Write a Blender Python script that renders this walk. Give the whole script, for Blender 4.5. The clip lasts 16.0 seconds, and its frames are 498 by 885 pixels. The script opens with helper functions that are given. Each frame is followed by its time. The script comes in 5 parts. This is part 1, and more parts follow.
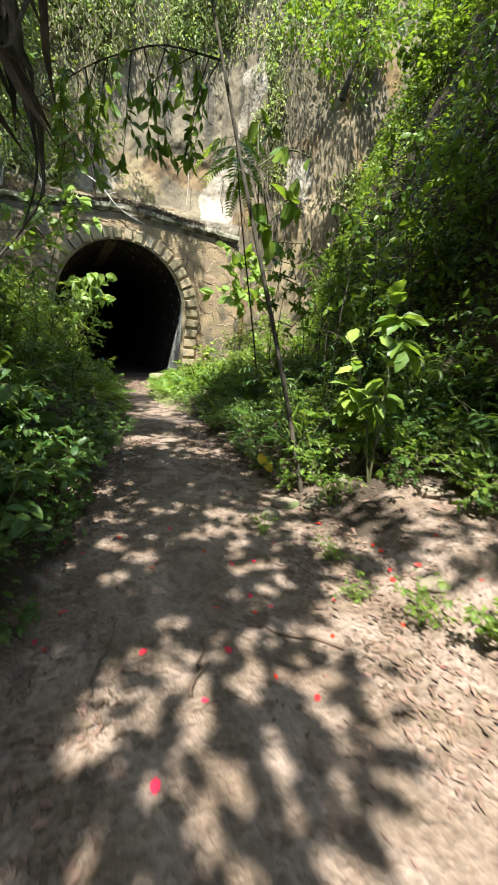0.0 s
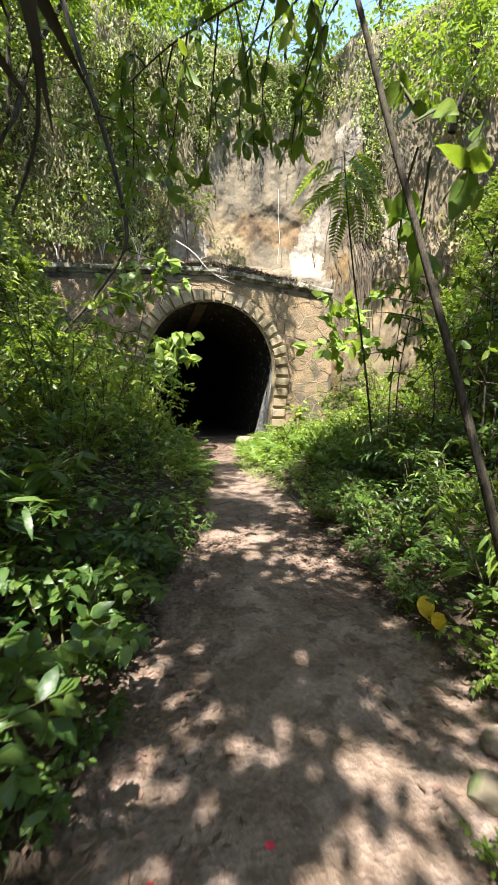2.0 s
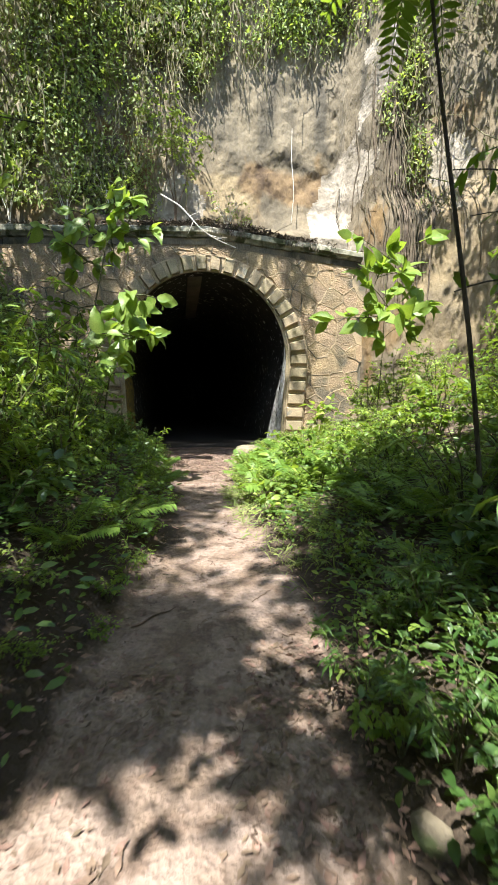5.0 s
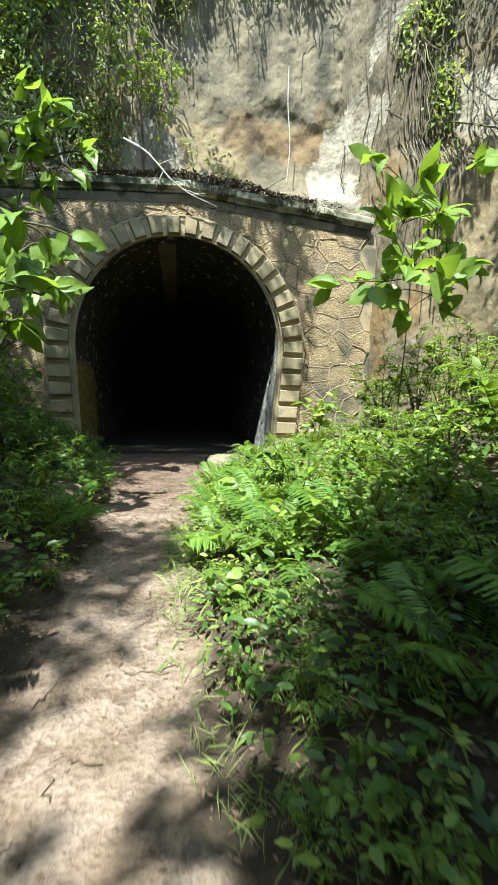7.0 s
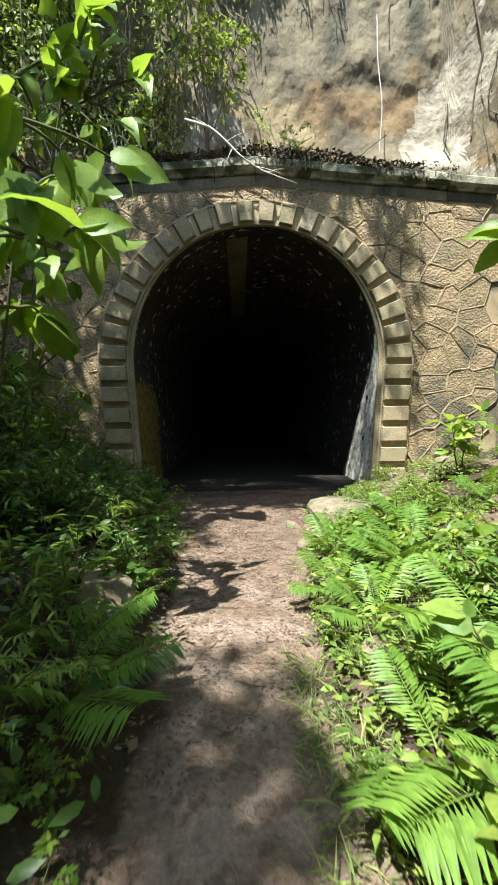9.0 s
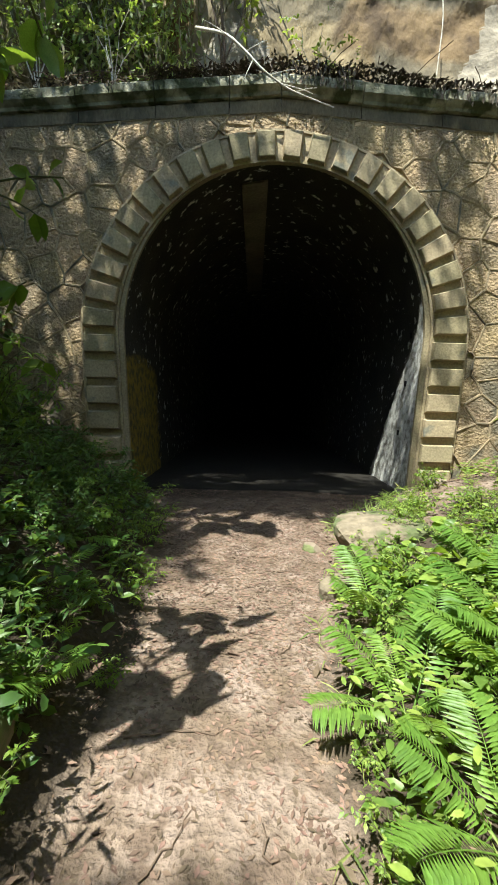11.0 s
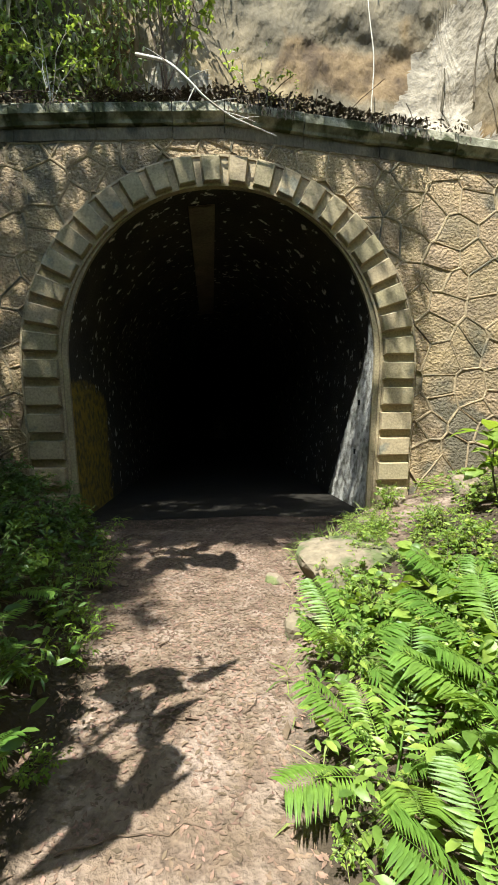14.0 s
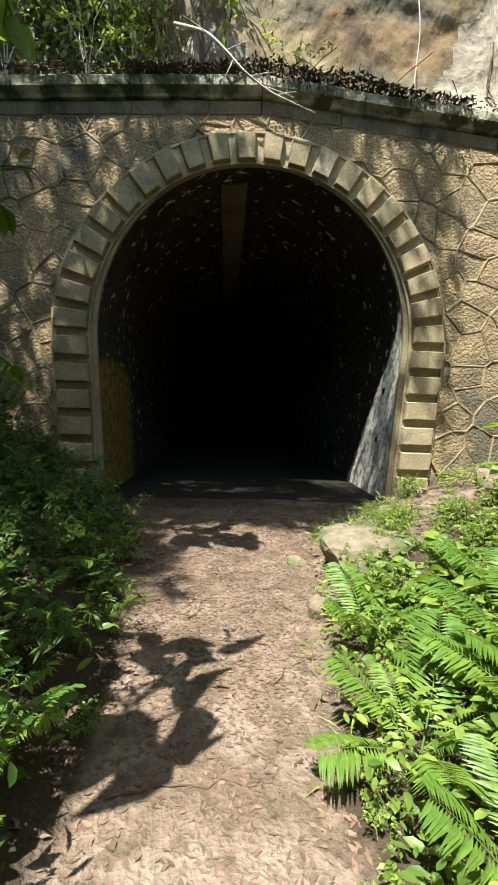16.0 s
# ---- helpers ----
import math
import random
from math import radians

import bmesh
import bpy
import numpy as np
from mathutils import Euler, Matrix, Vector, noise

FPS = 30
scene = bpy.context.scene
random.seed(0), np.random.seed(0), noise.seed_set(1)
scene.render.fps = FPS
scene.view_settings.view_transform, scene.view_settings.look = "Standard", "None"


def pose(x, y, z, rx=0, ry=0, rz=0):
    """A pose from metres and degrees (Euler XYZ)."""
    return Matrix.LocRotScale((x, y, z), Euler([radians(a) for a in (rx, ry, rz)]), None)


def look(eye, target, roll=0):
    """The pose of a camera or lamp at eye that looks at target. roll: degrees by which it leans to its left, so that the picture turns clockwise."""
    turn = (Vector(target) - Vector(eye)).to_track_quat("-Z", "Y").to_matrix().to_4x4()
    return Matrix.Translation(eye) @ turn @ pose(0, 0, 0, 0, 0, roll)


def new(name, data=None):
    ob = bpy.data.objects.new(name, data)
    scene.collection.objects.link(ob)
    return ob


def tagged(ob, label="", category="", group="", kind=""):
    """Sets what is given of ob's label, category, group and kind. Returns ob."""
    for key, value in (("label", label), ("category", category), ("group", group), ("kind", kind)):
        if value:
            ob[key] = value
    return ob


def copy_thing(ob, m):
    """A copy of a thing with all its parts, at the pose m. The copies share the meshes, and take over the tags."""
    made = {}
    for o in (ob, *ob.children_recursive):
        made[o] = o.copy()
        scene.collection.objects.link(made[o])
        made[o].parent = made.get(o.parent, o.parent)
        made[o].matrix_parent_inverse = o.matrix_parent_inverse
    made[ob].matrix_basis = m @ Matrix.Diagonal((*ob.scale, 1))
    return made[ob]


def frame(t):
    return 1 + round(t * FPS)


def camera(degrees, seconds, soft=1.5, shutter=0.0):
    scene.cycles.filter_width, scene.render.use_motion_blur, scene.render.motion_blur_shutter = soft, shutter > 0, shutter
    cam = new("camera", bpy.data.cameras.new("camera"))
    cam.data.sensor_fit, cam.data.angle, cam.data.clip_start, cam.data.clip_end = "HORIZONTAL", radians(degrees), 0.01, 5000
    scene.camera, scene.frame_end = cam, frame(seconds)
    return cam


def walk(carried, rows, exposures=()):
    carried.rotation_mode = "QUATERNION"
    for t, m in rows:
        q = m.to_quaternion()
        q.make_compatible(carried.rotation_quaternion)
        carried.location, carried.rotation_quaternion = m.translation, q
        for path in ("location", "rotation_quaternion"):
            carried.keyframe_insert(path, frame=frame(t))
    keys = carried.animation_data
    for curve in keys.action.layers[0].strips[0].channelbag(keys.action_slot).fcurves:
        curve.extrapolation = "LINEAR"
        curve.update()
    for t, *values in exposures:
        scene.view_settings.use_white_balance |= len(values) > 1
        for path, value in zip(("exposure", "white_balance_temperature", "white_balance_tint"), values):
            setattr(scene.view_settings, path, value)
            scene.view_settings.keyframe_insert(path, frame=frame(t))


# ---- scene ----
cam = camera(62.5, 16.0, soft=1.6, shutter=0.3)
METRES, EYE, TILT, LEAN, TURN = 11.5, 1.45, -13.0, -4.0, -24.1
ROWS = [
    (0.0, 0.0, 0.0, 0.0, -0.0, 0.0, 0.0),
    (0.5, -0.0184, 0.0403, 0.0136, 2.82, 2.8, 1.05),
    (1.0, -0.0287, 0.0729, 0.0239, 5.36, 4.63, 1.76),
    (1.5, -0.028, 0.1111, 0.032, 11.87, 6.85, -0.63),
    (2.0, -0.0346, 0.1505, 0.0414, 11.86, 7.71, -0.88),
    (2.5, -0.0337, 0.1975, 0.0464, 9.24, 6.74, -0.72),
    (3.0, -0.0398, 0.2485, 0.0597, 9.08, 6.04, -0.6),
    (3.5, -0.0493, 0.2936, 0.073, 10.56, 7.76, -0.1),
    (6.0, -0.0592, 0.5304, 0.1249, 15.94, 7.16, -1.23),
    (6.5, -0.0646, 0.5798, 0.1339, 14.1, 6.88, -1.37),
    (7.0, -0.0755, 0.6206, 0.1453, 14.58, 7.29, -1.4),
    (7.5, -0.0933, 0.668, 0.157, 16.93, 8.03, -1.31),
    (8.0, -0.121, 0.7012, 0.1669, 19.6, 8.8, -1.19),
    (8.5, -0.145, 0.735, 0.1791, 21.65, 9.3, -1.02),
    (9.0, -0.1747, 0.7644, 0.1855, 23.08, 10.04, -0.96),
    (11.5, -0.2199, 0.8846, 0.2106, 25.26, 6.68, -4.16),
    (12.0, -0.2215, 0.8872, 0.2098, 24.03, 5.22, -5.94),
    (12.5, -0.2234, 0.8869, 0.2167, 23.07, 7.9, -6.66),
    (13.0, -0.2239, 0.8864, 0.2192, 22.41, 10.66, -5.32),
    (13.5, -0.2221, 0.8881, 0.2178, 20.99, 12.03, -2.5),
    (14.0, -0.2205, 0.8901, 0.2161, 19.44, 11.44, -0.15),
    (14.5, -0.22, 0.8915, 0.2153, 20.34, 11.15, -0.63),
    (15.0, -0.2209, 0.8903, 0.2169, 21.13, 9.95, -1.75),
    (15.5, -0.2233, 0.8888, 0.215, 20.83, 9.08, -2.55),
    (16.0, -0.2293, 0.882, 0.2155, 20.92, 9.02, -3.02),
]
walk(cam, [(t, pose(0, 0, EYE, TILT, LEAN, TURN) @ pose(METRES * x, METRES * y, METRES * z, 90 + pitch, roll, yaw)) for t, x, y, z, yaw, pitch, roll in ROWS], [(0.0, 1.86, 6200, 3), (1.0, 2.06, 6300, 8), (2.0, 2.06, 6400, 10), (3.5, 2.18, 6400, 9), (6.0, 1.87, 5900, 1), (7.0, 1.84, 5850, -6), (8.0, 1.72, 5950, -2), (9.0, 1.68, 6050, 0), (11.5, 1.52, 6150, -2), (13.5, 1.58, 6200, 0), (16.0, 1.53, 6350, 1)])

# ---- light ----
SUN_WAY = Vector((-0.6, -1.0, 2.4)).normalized()      # towards the sun
world = bpy.data.worlds.new("world")
scene.world = world
world.use_nodes = True
sky = world.node_tree.nodes.new("ShaderNodeTexSky")
sky.sky_type, sky.sun_disc = "NISHITA", False
sky.sun_elevation = math.asin(SUN_WAY.z)
sky.sun_rotation = math.atan2(SUN_WAY.x, SUN_WAY.y)
back = world.node_tree.nodes["Background"]
back.inputs["Strength"].default_value = 0.15
world.node_tree.links.new(sky.outputs[0], back.inputs[0])
lamp = bpy.data.lights.new("sun", "SUN")
lamp.energy, lamp.angle, lamp.color = 4.7, radians(0.53), (1.0, 0.95, 0.86)
sun = new("sun", lamp)
sun.matrix_world = look(SUN_WAY * 60, (0, 0, 0))

# ---- materials ----
def mat(name, a, b, scale=3.0, fine=40.0, rough=0.85, bump=0.3, spread=0.15, third=None, third_scale=1.2, third_at=0.6,
        leafy=0.0, island=0.0, per_object=0.0, gloss=0.25, stretch=(1, 1, 1), relief=0.02):
    """Two colours mixed by noise of two sizes, with a third in patches; leafy: how much light goes through."""
    m = bpy.data.materials.new(name)
    m.use_nodes = True
    nt = m.node_tree
    N, L = nt.nodes, nt.links
    bsdf, out = N["Principled BSDF"], N["Material Output"]
    tc, mp = N.new("ShaderNodeTexCoord"), N.new("ShaderNodeMapping")
    mp.inputs["Scale"].default_value = stretch
    L.new(tc.outputs["Object"], mp.inputs["Vector"])

    def noise_node(s, detail):
        n = N.new("ShaderNodeTexNoise")
        n.inputs["Scale"].default_value, n.inputs["Detail"].default_value = s, detail
        L.new(mp.outputs[0], n.inputs["Vector"])
        return n

    def ramp(src, lo, hi):
        r = N.new("ShaderNodeMapRange")
        r.inputs["From Min"].default_value, r.inputs["From Max"].default_value = lo, hi
        L.new(src, r.inputs["Value"])
        return r.outputs[0]

    def mix(fac, c1, c2, how="MIX"):
        x = N.new("ShaderNodeMix")
        x.data_type, x.blend_type = "RGBA", how
        for sock, v in ((x.inputs[0], fac), (x.inputs[6], c1), (x.inputs[7], c2)):
            if isinstance(v, tuple):
                sock.default_value = (*v, 1)
            elif isinstance(v, float):
                sock.default_value = v
            else:
                L.new(v, sock)
        return x.outputs[2]

    big, small = noise_node(scale, 5.0), noise_node(fine, 6.0)
    col = mix(ramp(big.outputs[0], 0.5 - spread, 0.5 + spread), a, b)
    if third:
        patch = noise_node(third_scale, 6.0)
        col = mix(ramp(patch.outputs[0], third_at, third_at + 0.08), col, third)
    grey = N.new("ShaderNodeMapRange")
    grey.inputs["From Min"].default_value, grey.inputs["From Max"].default_value = 0.25, 0.75
    grey.inputs["To Min"].default_value, grey.inputs["To Max"].default_value = 0.72, 1.25
    L.new(small.outputs[0], grey.inputs["Value"])
    vary = N.new("ShaderNodeHueSaturation")
    L.new(col, vary.inputs["Color"])
    value = grey.outputs[0]
    for amount, node, sock in ((island, "ShaderNodeNewGeometry", "Random Per Island"), (per_object, "ShaderNodeObjectInfo", "Random")):
        if amount:
            g, r2, mul = N.new(node), N.new("ShaderNodeMapRange"), N.new("ShaderNodeMath")
            r2.inputs["To Min"].default_value, r2.inputs["To Max"].default_value = 1 - amount, 1 + amount
            L.new(g.outputs[sock], r2.inputs["Value"])
            mul.operation = "MULTIPLY"
            L.new(value, mul.inputs[0]), L.new(r2.outputs[0], mul.inputs[1])
            value = mul.outputs[0]
            hue = N.new("ShaderNodeMapRange")
            hue.inputs["To Min"].default_value, hue.inputs["To Max"].default_value = 0.5 + 0.05 * amount, 0.5 - 0.07 * amount
            L.new(g.outputs[sock], hue.inputs["Value"])
            L.new(hue.outputs[0], vary.inputs["Hue"])
    L.new(value, vary.inputs["Value"])
    col = vary.outputs[0]
    L.new(col, bsdf.inputs["Base Color"])
    bsdf.inputs["Roughness"].default_value = rough
    bsdf.inputs["Specular IOR Level"].default_value = gloss
    if bump:
        bp = N.new("ShaderNodeBump")
        bp.inputs["Strength"].default_value, bp.inputs["Distance"].default_value = bump, relief
        L.new(small.outputs[0], bp.inputs["Height"])
        L.new(bp.outputs[0], bsdf.inputs["Normal"])
    if leafy:
        tr, ms = N.new("ShaderNodeBsdfTranslucent"), N.new("ShaderNodeMixShader")
        warm = mix(1.0, col, (1.0, 1.0, 0.55), "MULTIPLY")
        bright = mix(0.5, warm, (0.34, 0.46, 0.03))
        L.new(bright, tr.inputs["Color"])
        ms.inputs[0].default_value = leafy
        L.new(bsdf.outputs[0], ms.inputs[1]), L.new(tr.outputs[0], ms.inputs[2])
        L.new(ms.outputs[0], out.inputs["Surface"])
    return m


M_STONE = mat("rubble stone", (0.38, 0.275, 0.16), (0.23, 0.175, 0.115), 1.5, 26, 0.9, 1.0, 0.18, (0.14, 0.12, 0.085), 0.9, 0.54, per_object=0.10, relief=0.045)
M_MORTAR = mat("mortar", (0.37, 0.285, 0.18), (0.25, 0.195, 0.125), 2.2, 50, 0.95, 0.6, 0.15, (0.13, 0.115, 0.085), 1.1, 0.54)
M_QUOIN = mat("cast block", (0.37, 0.30, 0.185), (0.25, 0.20, 0.125), 2.5, 30, 0.85, 0.3, 0.2, (0.18, 0.17, 0.13), 3.0, 0.62, per_object=0.14)
M_COPING = mat("coping stone", (0.36, 0.335, 0.25), (0.13, 0.125, 0.085), 3.5, 28, 0.9, 0.8, 0.12, (0.06, 0.065, 0.032), 3.0, 0.50, per_object=0.15)
# brown mottled wall tone, darkened for the shade under the coping
M_SHADE_BAND = mat("shaded weathered band", (0.23, 0.18, 0.115), (0.12, 0.10, 0.07), 2.6, 30, 0.9, 0.9, 0.15, (0.07, 0.06, 0.042), 1.7, 0.53, stretch=(1, 1, 0.5))
M_STRIP = mat("vault strip", (0.27, 0.215, 0.155), (0.15, 0.12, 0.09), 2.0, 20, 0.9, 0.5, 0.2)
# near-black floor colour that holds the tunnel's shade
M_FLOOR_SHADE = mat("shaded floor", (0.022, 0.018, 0.014), (0.012, 0.010, 0.008), 2.5, 30, 0.8, 0.4, 0.2)
M_HOLE = mat("hole shade", (0.012, 0.011, 0.010), (0.006, 0.006, 0.005), 8, 40, 0.95, 0.2)
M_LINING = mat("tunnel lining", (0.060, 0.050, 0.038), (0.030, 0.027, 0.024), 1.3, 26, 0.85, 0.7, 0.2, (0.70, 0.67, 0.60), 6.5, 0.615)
M_CLIFF = mat("limestone cliff", (0.20, 0.158, 0.104), (0.11, 0.091, 0.064), 0.9, 5, 0.95, 0.8, 0.14, (0.19, 0.125, 0.06), 0.7, 0.54, stretch=(1, 1, 0.55), relief=0.12)
M_CHUTE = mat("fresh pale limestone", (0.37, 0.32, 0.26), (0.19, 0.16, 0.12), 1.1, 7, 0.95, 0.6, 0.2, relief=0.10)
M_ROCK = mat("boulder", (0.24, 0.19, 0.135), (0.13, 0.11, 0.08), 3.5, 18, 0.95, 1.0, 0.2, (0.10, 0.115, 0.05), 4.0, 0.5, per_object=0.2)
M_BARK = mat("bark", (0.085, 0.07, 0.05), (0.04, 0.034, 0.026), 6, 40, 0.95, 0.8, stretch=(3, 3, 0.6))
M_STEM = mat("green stem", (0.11, 0.12, 0.05), (0.07, 0.06, 0.03), 6, 40, 0.8, 0.3)
M_PALE = mat("bleached branch", (0.66, 0.61, 0.54), (0.44, 0.39, 0.33), 6, 40, 0.9, 0.4)
M_ROOT = mat("hanging roots", (0.16, 0.13, 0.09), (0.075, 0.06, 0.042), 6, 40, 0.95, 0.4, island=0.3)
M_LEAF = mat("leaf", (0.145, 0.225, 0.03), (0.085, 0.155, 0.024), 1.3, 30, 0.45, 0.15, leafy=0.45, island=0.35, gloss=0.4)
# leaf copies: deep shade put into the first colour, sunlight into the second
M_DARK = mat("shaded leaf", (0.08, 0.145, 0.03), (0.04, 0.088, 0.02), 1.3, 30, 0.4, 0.15, leafy=0.3, island=0.35, gloss=0.4)
M_BRIGHT = mat("sunlit leaf", (0.25, 0.34, 0.075), (0.125, 0.225, 0.042), 1.5, 30, 0.4, 0.15, leafy=0.48, island=0.42, gloss=0.4)
# far foliage, paled in its colour to look bright and hazy
M_HAZY = mat("hazy leaf", (0.33, 0.38, 0.16), (0.20, 0.26, 0.09), 1.2, 30, 0.55, 0.15, leafy=0.45, island=0.45, gloss=0.3)
M_FERN = mat("fern", (0.17, 0.27, 0.045), (0.10, 0.19, 0.032), 2, 40, 0.45, 0.1, leafy=0.35, island=0.2, per_object=0.2, gloss=0.4)
M_GRASS = mat("grass", (0.23, 0.28, 0.095), (0.17, 0.205, 0.065), 2, 40, 0.6, 0.1, leafy=0.35, island=0.4)
M_DRYVINE = mat("dry vine", (0.25, 0.22, 0.14), (0.15, 0.135, 0.08), 2, 30, 0.9, 0.2, leafy=0.2, island=0.4)
M_LITTER = mat("dead leaf", (0.21, 0.142, 0.10), (0.105, 0.069, 0.05), 4, 40, 0.85, 0.2, island=0.35)
M_DRY = mat("dry frond", (0.12, 0.095, 0.068), (0.055, 0.045, 0.034), 4, 40, 0.9, 0.3, island=0.4)
M_TWIG = mat("twig", (0.16, 0.11, 0.075), (0.09, 0.065, 0.045), 5, 40, 0.9, 0.4, island=0.4)
M_RED = mat("red petal", (0.62, 0.03, 0.03), (0.45, 0.015, 0.02), 20, 60, 0.5, 0.1, leafy=0.15, island=0.2)
M_YELLOW = mat("yellow leaf", (0.62, 0.46, 0.03), (0.5, 0.33, 0.03), 9, 60, 0.5, 0.1)


def soil():
    """Bare trodden earth where the path runs, dark leaf mould beside it; the dark tone also stands for shade at the
    tunnel mouth.
    """
    m = mat("soil", (0.270, 0.200, 0.162), (0.160, 0.112, 0.080), 3.2, 34, 0.95, 0.85, 0.13, (0.150, 0.104, 0.078), 7.0, 0.53, relief=0.045)
    nt = m.node_tree
    N, L = nt.nodes, nt.links
    bsdf = N["Principled BSDF"]
    src = bsdf.inputs["Base Color"].links[0].from_socket
    at, x, n, tc = N.new("ShaderNodeAttribute"), N.new("ShaderNodeMix"), N.new("ShaderNodeTexNoise"), N.new("ShaderNodeTexCoord")
    at.attribute_name = "trodden"
    n.inputs["Scale"].default_value, n.inputs["Detail"].default_value = 5.0, 6.0
    L.new(tc.outputs["Object"], n.inputs["Vector"])
    add, r = N.new("ShaderNodeMath"), N.new("ShaderNodeMapRange")
    L.new(at.outputs["Fac"], add.inputs[0]), L.new(n.outputs[0], add.inputs[1])
    r.inputs["From Min"].default_value, r.inputs["From Max"].default_value = 0.85, 1.15
    L.new(add.outputs[0], r.inputs["Value"])
    x.data_type = "RGBA"
    x.inputs[6].default_value = (0.055, 0.04, 0.028, 1)
    L.new(r.outputs[0], x.inputs[0]), L.new(src, x.inputs[7]), L.new(x.outputs[2], bsdf.inputs["Base Color"])
    return m


M_SOIL = soil()


def layered_cliff():
    """Beds of the rock: a rusty hollow, tan beds beside it, cream rock with dark run-off streaks above."""
    nt = M_CLIFF.node_tree
    N, L = nt.nodes, nt.links
    bsdf = N["Principled BSDF"]
    src = bsdf.inputs["Base Color"].links[0].from_socket
    tc = N.new("ShaderNodeTexCoord")
    for name, c1, c2, stretch, size in (("streak", (0.185, 0.15, 0.102, 1), (0.082, 0.070, 0.052, 1), (1, 1, 0.07), 1.6), ("tan", (0.255, 0.195, 0.115, 1), (0.145, 0.108, 0.065, 1), (1, 1, 0.5), 2.0), ("rust", (0.185, 0.125, 0.068, 1), (0.075, 0.05, 0.031, 1), (1, 1, 0.9), 2.2)):
        mp, n1, n2 = N.new("ShaderNodeMapping"), N.new("ShaderNodeTexNoise"), N.new("ShaderNodeTexNoise")
        mp.inputs["Scale"].default_value = stretch
        n1.inputs["Scale"].default_value, n1.inputs["Detail"].default_value = 2.0, 7.0
        n2.inputs["Scale"].default_value, n2.inputs["Detail"].default_value = size, 7.0
        L.new(tc.outputs["Object"], mp.inputs["Vector"])
        L.new(tc.outputs["Object"], n1.inputs["Vector"]), L.new(mp.outputs[0], n2.inputs["Vector"])
        at, add, r, r2 = N.new("ShaderNodeAttribute"), N.new("ShaderNodeMath"), N.new("ShaderNodeMapRange"), N.new("ShaderNodeMapRange")
        at.attribute_name = name
        L.new(at.outputs["Fac"], add.inputs[0]), L.new(n1.outputs[0], add.inputs[1])
        r.inputs["From Min"].default_value, r.inputs["From Max"].default_value = 0.85, 1.15
        r2.inputs["From Min"].default_value, r2.inputs["From Max"].default_value = 0.44, 0.64
        L.new(add.outputs[0], r.inputs["Value"]), L.new(n2.outputs[0], r2.inputs["Value"])
        c, x = N.new("ShaderNodeMix"), N.new("ShaderNodeMix")
        c.data_type = x.data_type = "RGBA"
        c.inputs[6].default_value, c.inputs[7].default_value = c1, c2
        L.new(r2.outputs[0], c.inputs[0])
        L.new(r.outputs[0], x.inputs[0]), L.new(src, x.inputs[6]), L.new(c.outputs[2], x.inputs[7])
        src = x.outputs[2]
    L.new(src, bsdf.inputs["Base Color"])


layered_cliff()


def stained_lining():
    """The vault's dark surface, with an ochre stain and a limewashed patch cut to the lit triangle, that have ragged
    edges.
    """
    m = M_LINING
    nt = m.node_tree
    N, L = nt.nodes, nt.links
    bsdf = N["Principled BSDF"]
    src = bsdf.inputs["Base Color"].links[0].from_socket
    tc = N.new("ShaderNodeTexCoord")
    for name, c1, c2 in (("ochre", (0.27, 0.18, 0.03, 1), (0.10, 0.08, 0.035, 1)), ("lit_lime", (0.62, 0.60, 0.57, 1), (0.27, 0.25, 0.22, 1))):
        n1, n2 = N.new("ShaderNodeTexNoise"), N.new("ShaderNodeTexNoise")
        n1.inputs["Scale"].default_value, n1.inputs["Detail"].default_value = 4.0, 7.0
        n2.inputs["Scale"].default_value, n2.inputs["Detail"].default_value = 9.0, 7.0
        L.new(tc.outputs["Object"], n1.inputs["Vector"]), L.new(tc.outputs["Object"], n2.inputs["Vector"])
        at, add, r, r2 = N.new("ShaderNodeAttribute"), N.new("ShaderNodeMath"), N.new("ShaderNodeMapRange"), N.new("ShaderNodeMapRange")
        at.attribute_name = name
        L.new(at.outputs["Fac"], add.inputs[0]), L.new(n1.outputs[0], add.inputs[1])
        r.inputs["From Min"].default_value, r.inputs["From Max"].default_value = 0.9, 1.1
        r2.inputs["From Min"].default_value, r2.inputs["From Max"].default_value = 0.42, 0.62
        L.new(add.outputs[0], r.inputs["Value"]), L.new(n2.outputs[0], r2.inputs["Value"])
        c, x = N.new("ShaderNodeMix"), N.new("ShaderNodeMix")
        c.data_type = x.data_type = "RGBA"
        c.inputs[6].default_value, c.inputs[7].default_value = c1, c2
        L.new(r2.outputs[0], c.inputs[0])
        L.new(r.outputs[0], x.inputs[0]), L.new(src, x.inputs[6]), L.new(c.outputs[2], x.inputs[7])
        src = x.outputs[2]
    L.new(src, bsdf.inputs["Base Color"])


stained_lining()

# ---- mesh helpers ----
def tri_mesh(name, V, F, material, smooth=False):
    """A mesh from arrays of points and triangles."""
    V, F = np.ascontiguousarray(V, dtype=np.float32), np.ascontiguousarray(F, dtype=np.int32)
    me = bpy.data.meshes.new(name)
    me.vertices.add(len(V)), me.loops.add(3 * len(F)), me.polygons.add(len(F))
    me.vertices.foreach_set("co", V.ravel())
    me.loops.foreach_set("vertex_index", F.ravel())
    me.polygons.foreach_set("loop_start", np.arange(0, 3 * len(F), 3, dtype=np.int32))
    if smooth:
        me.polygons.foreach_set("use_smooth", np.ones(len(F), dtype=bool))
    me.update(calc_edges=True)
    me.materials.append(material)
    return me


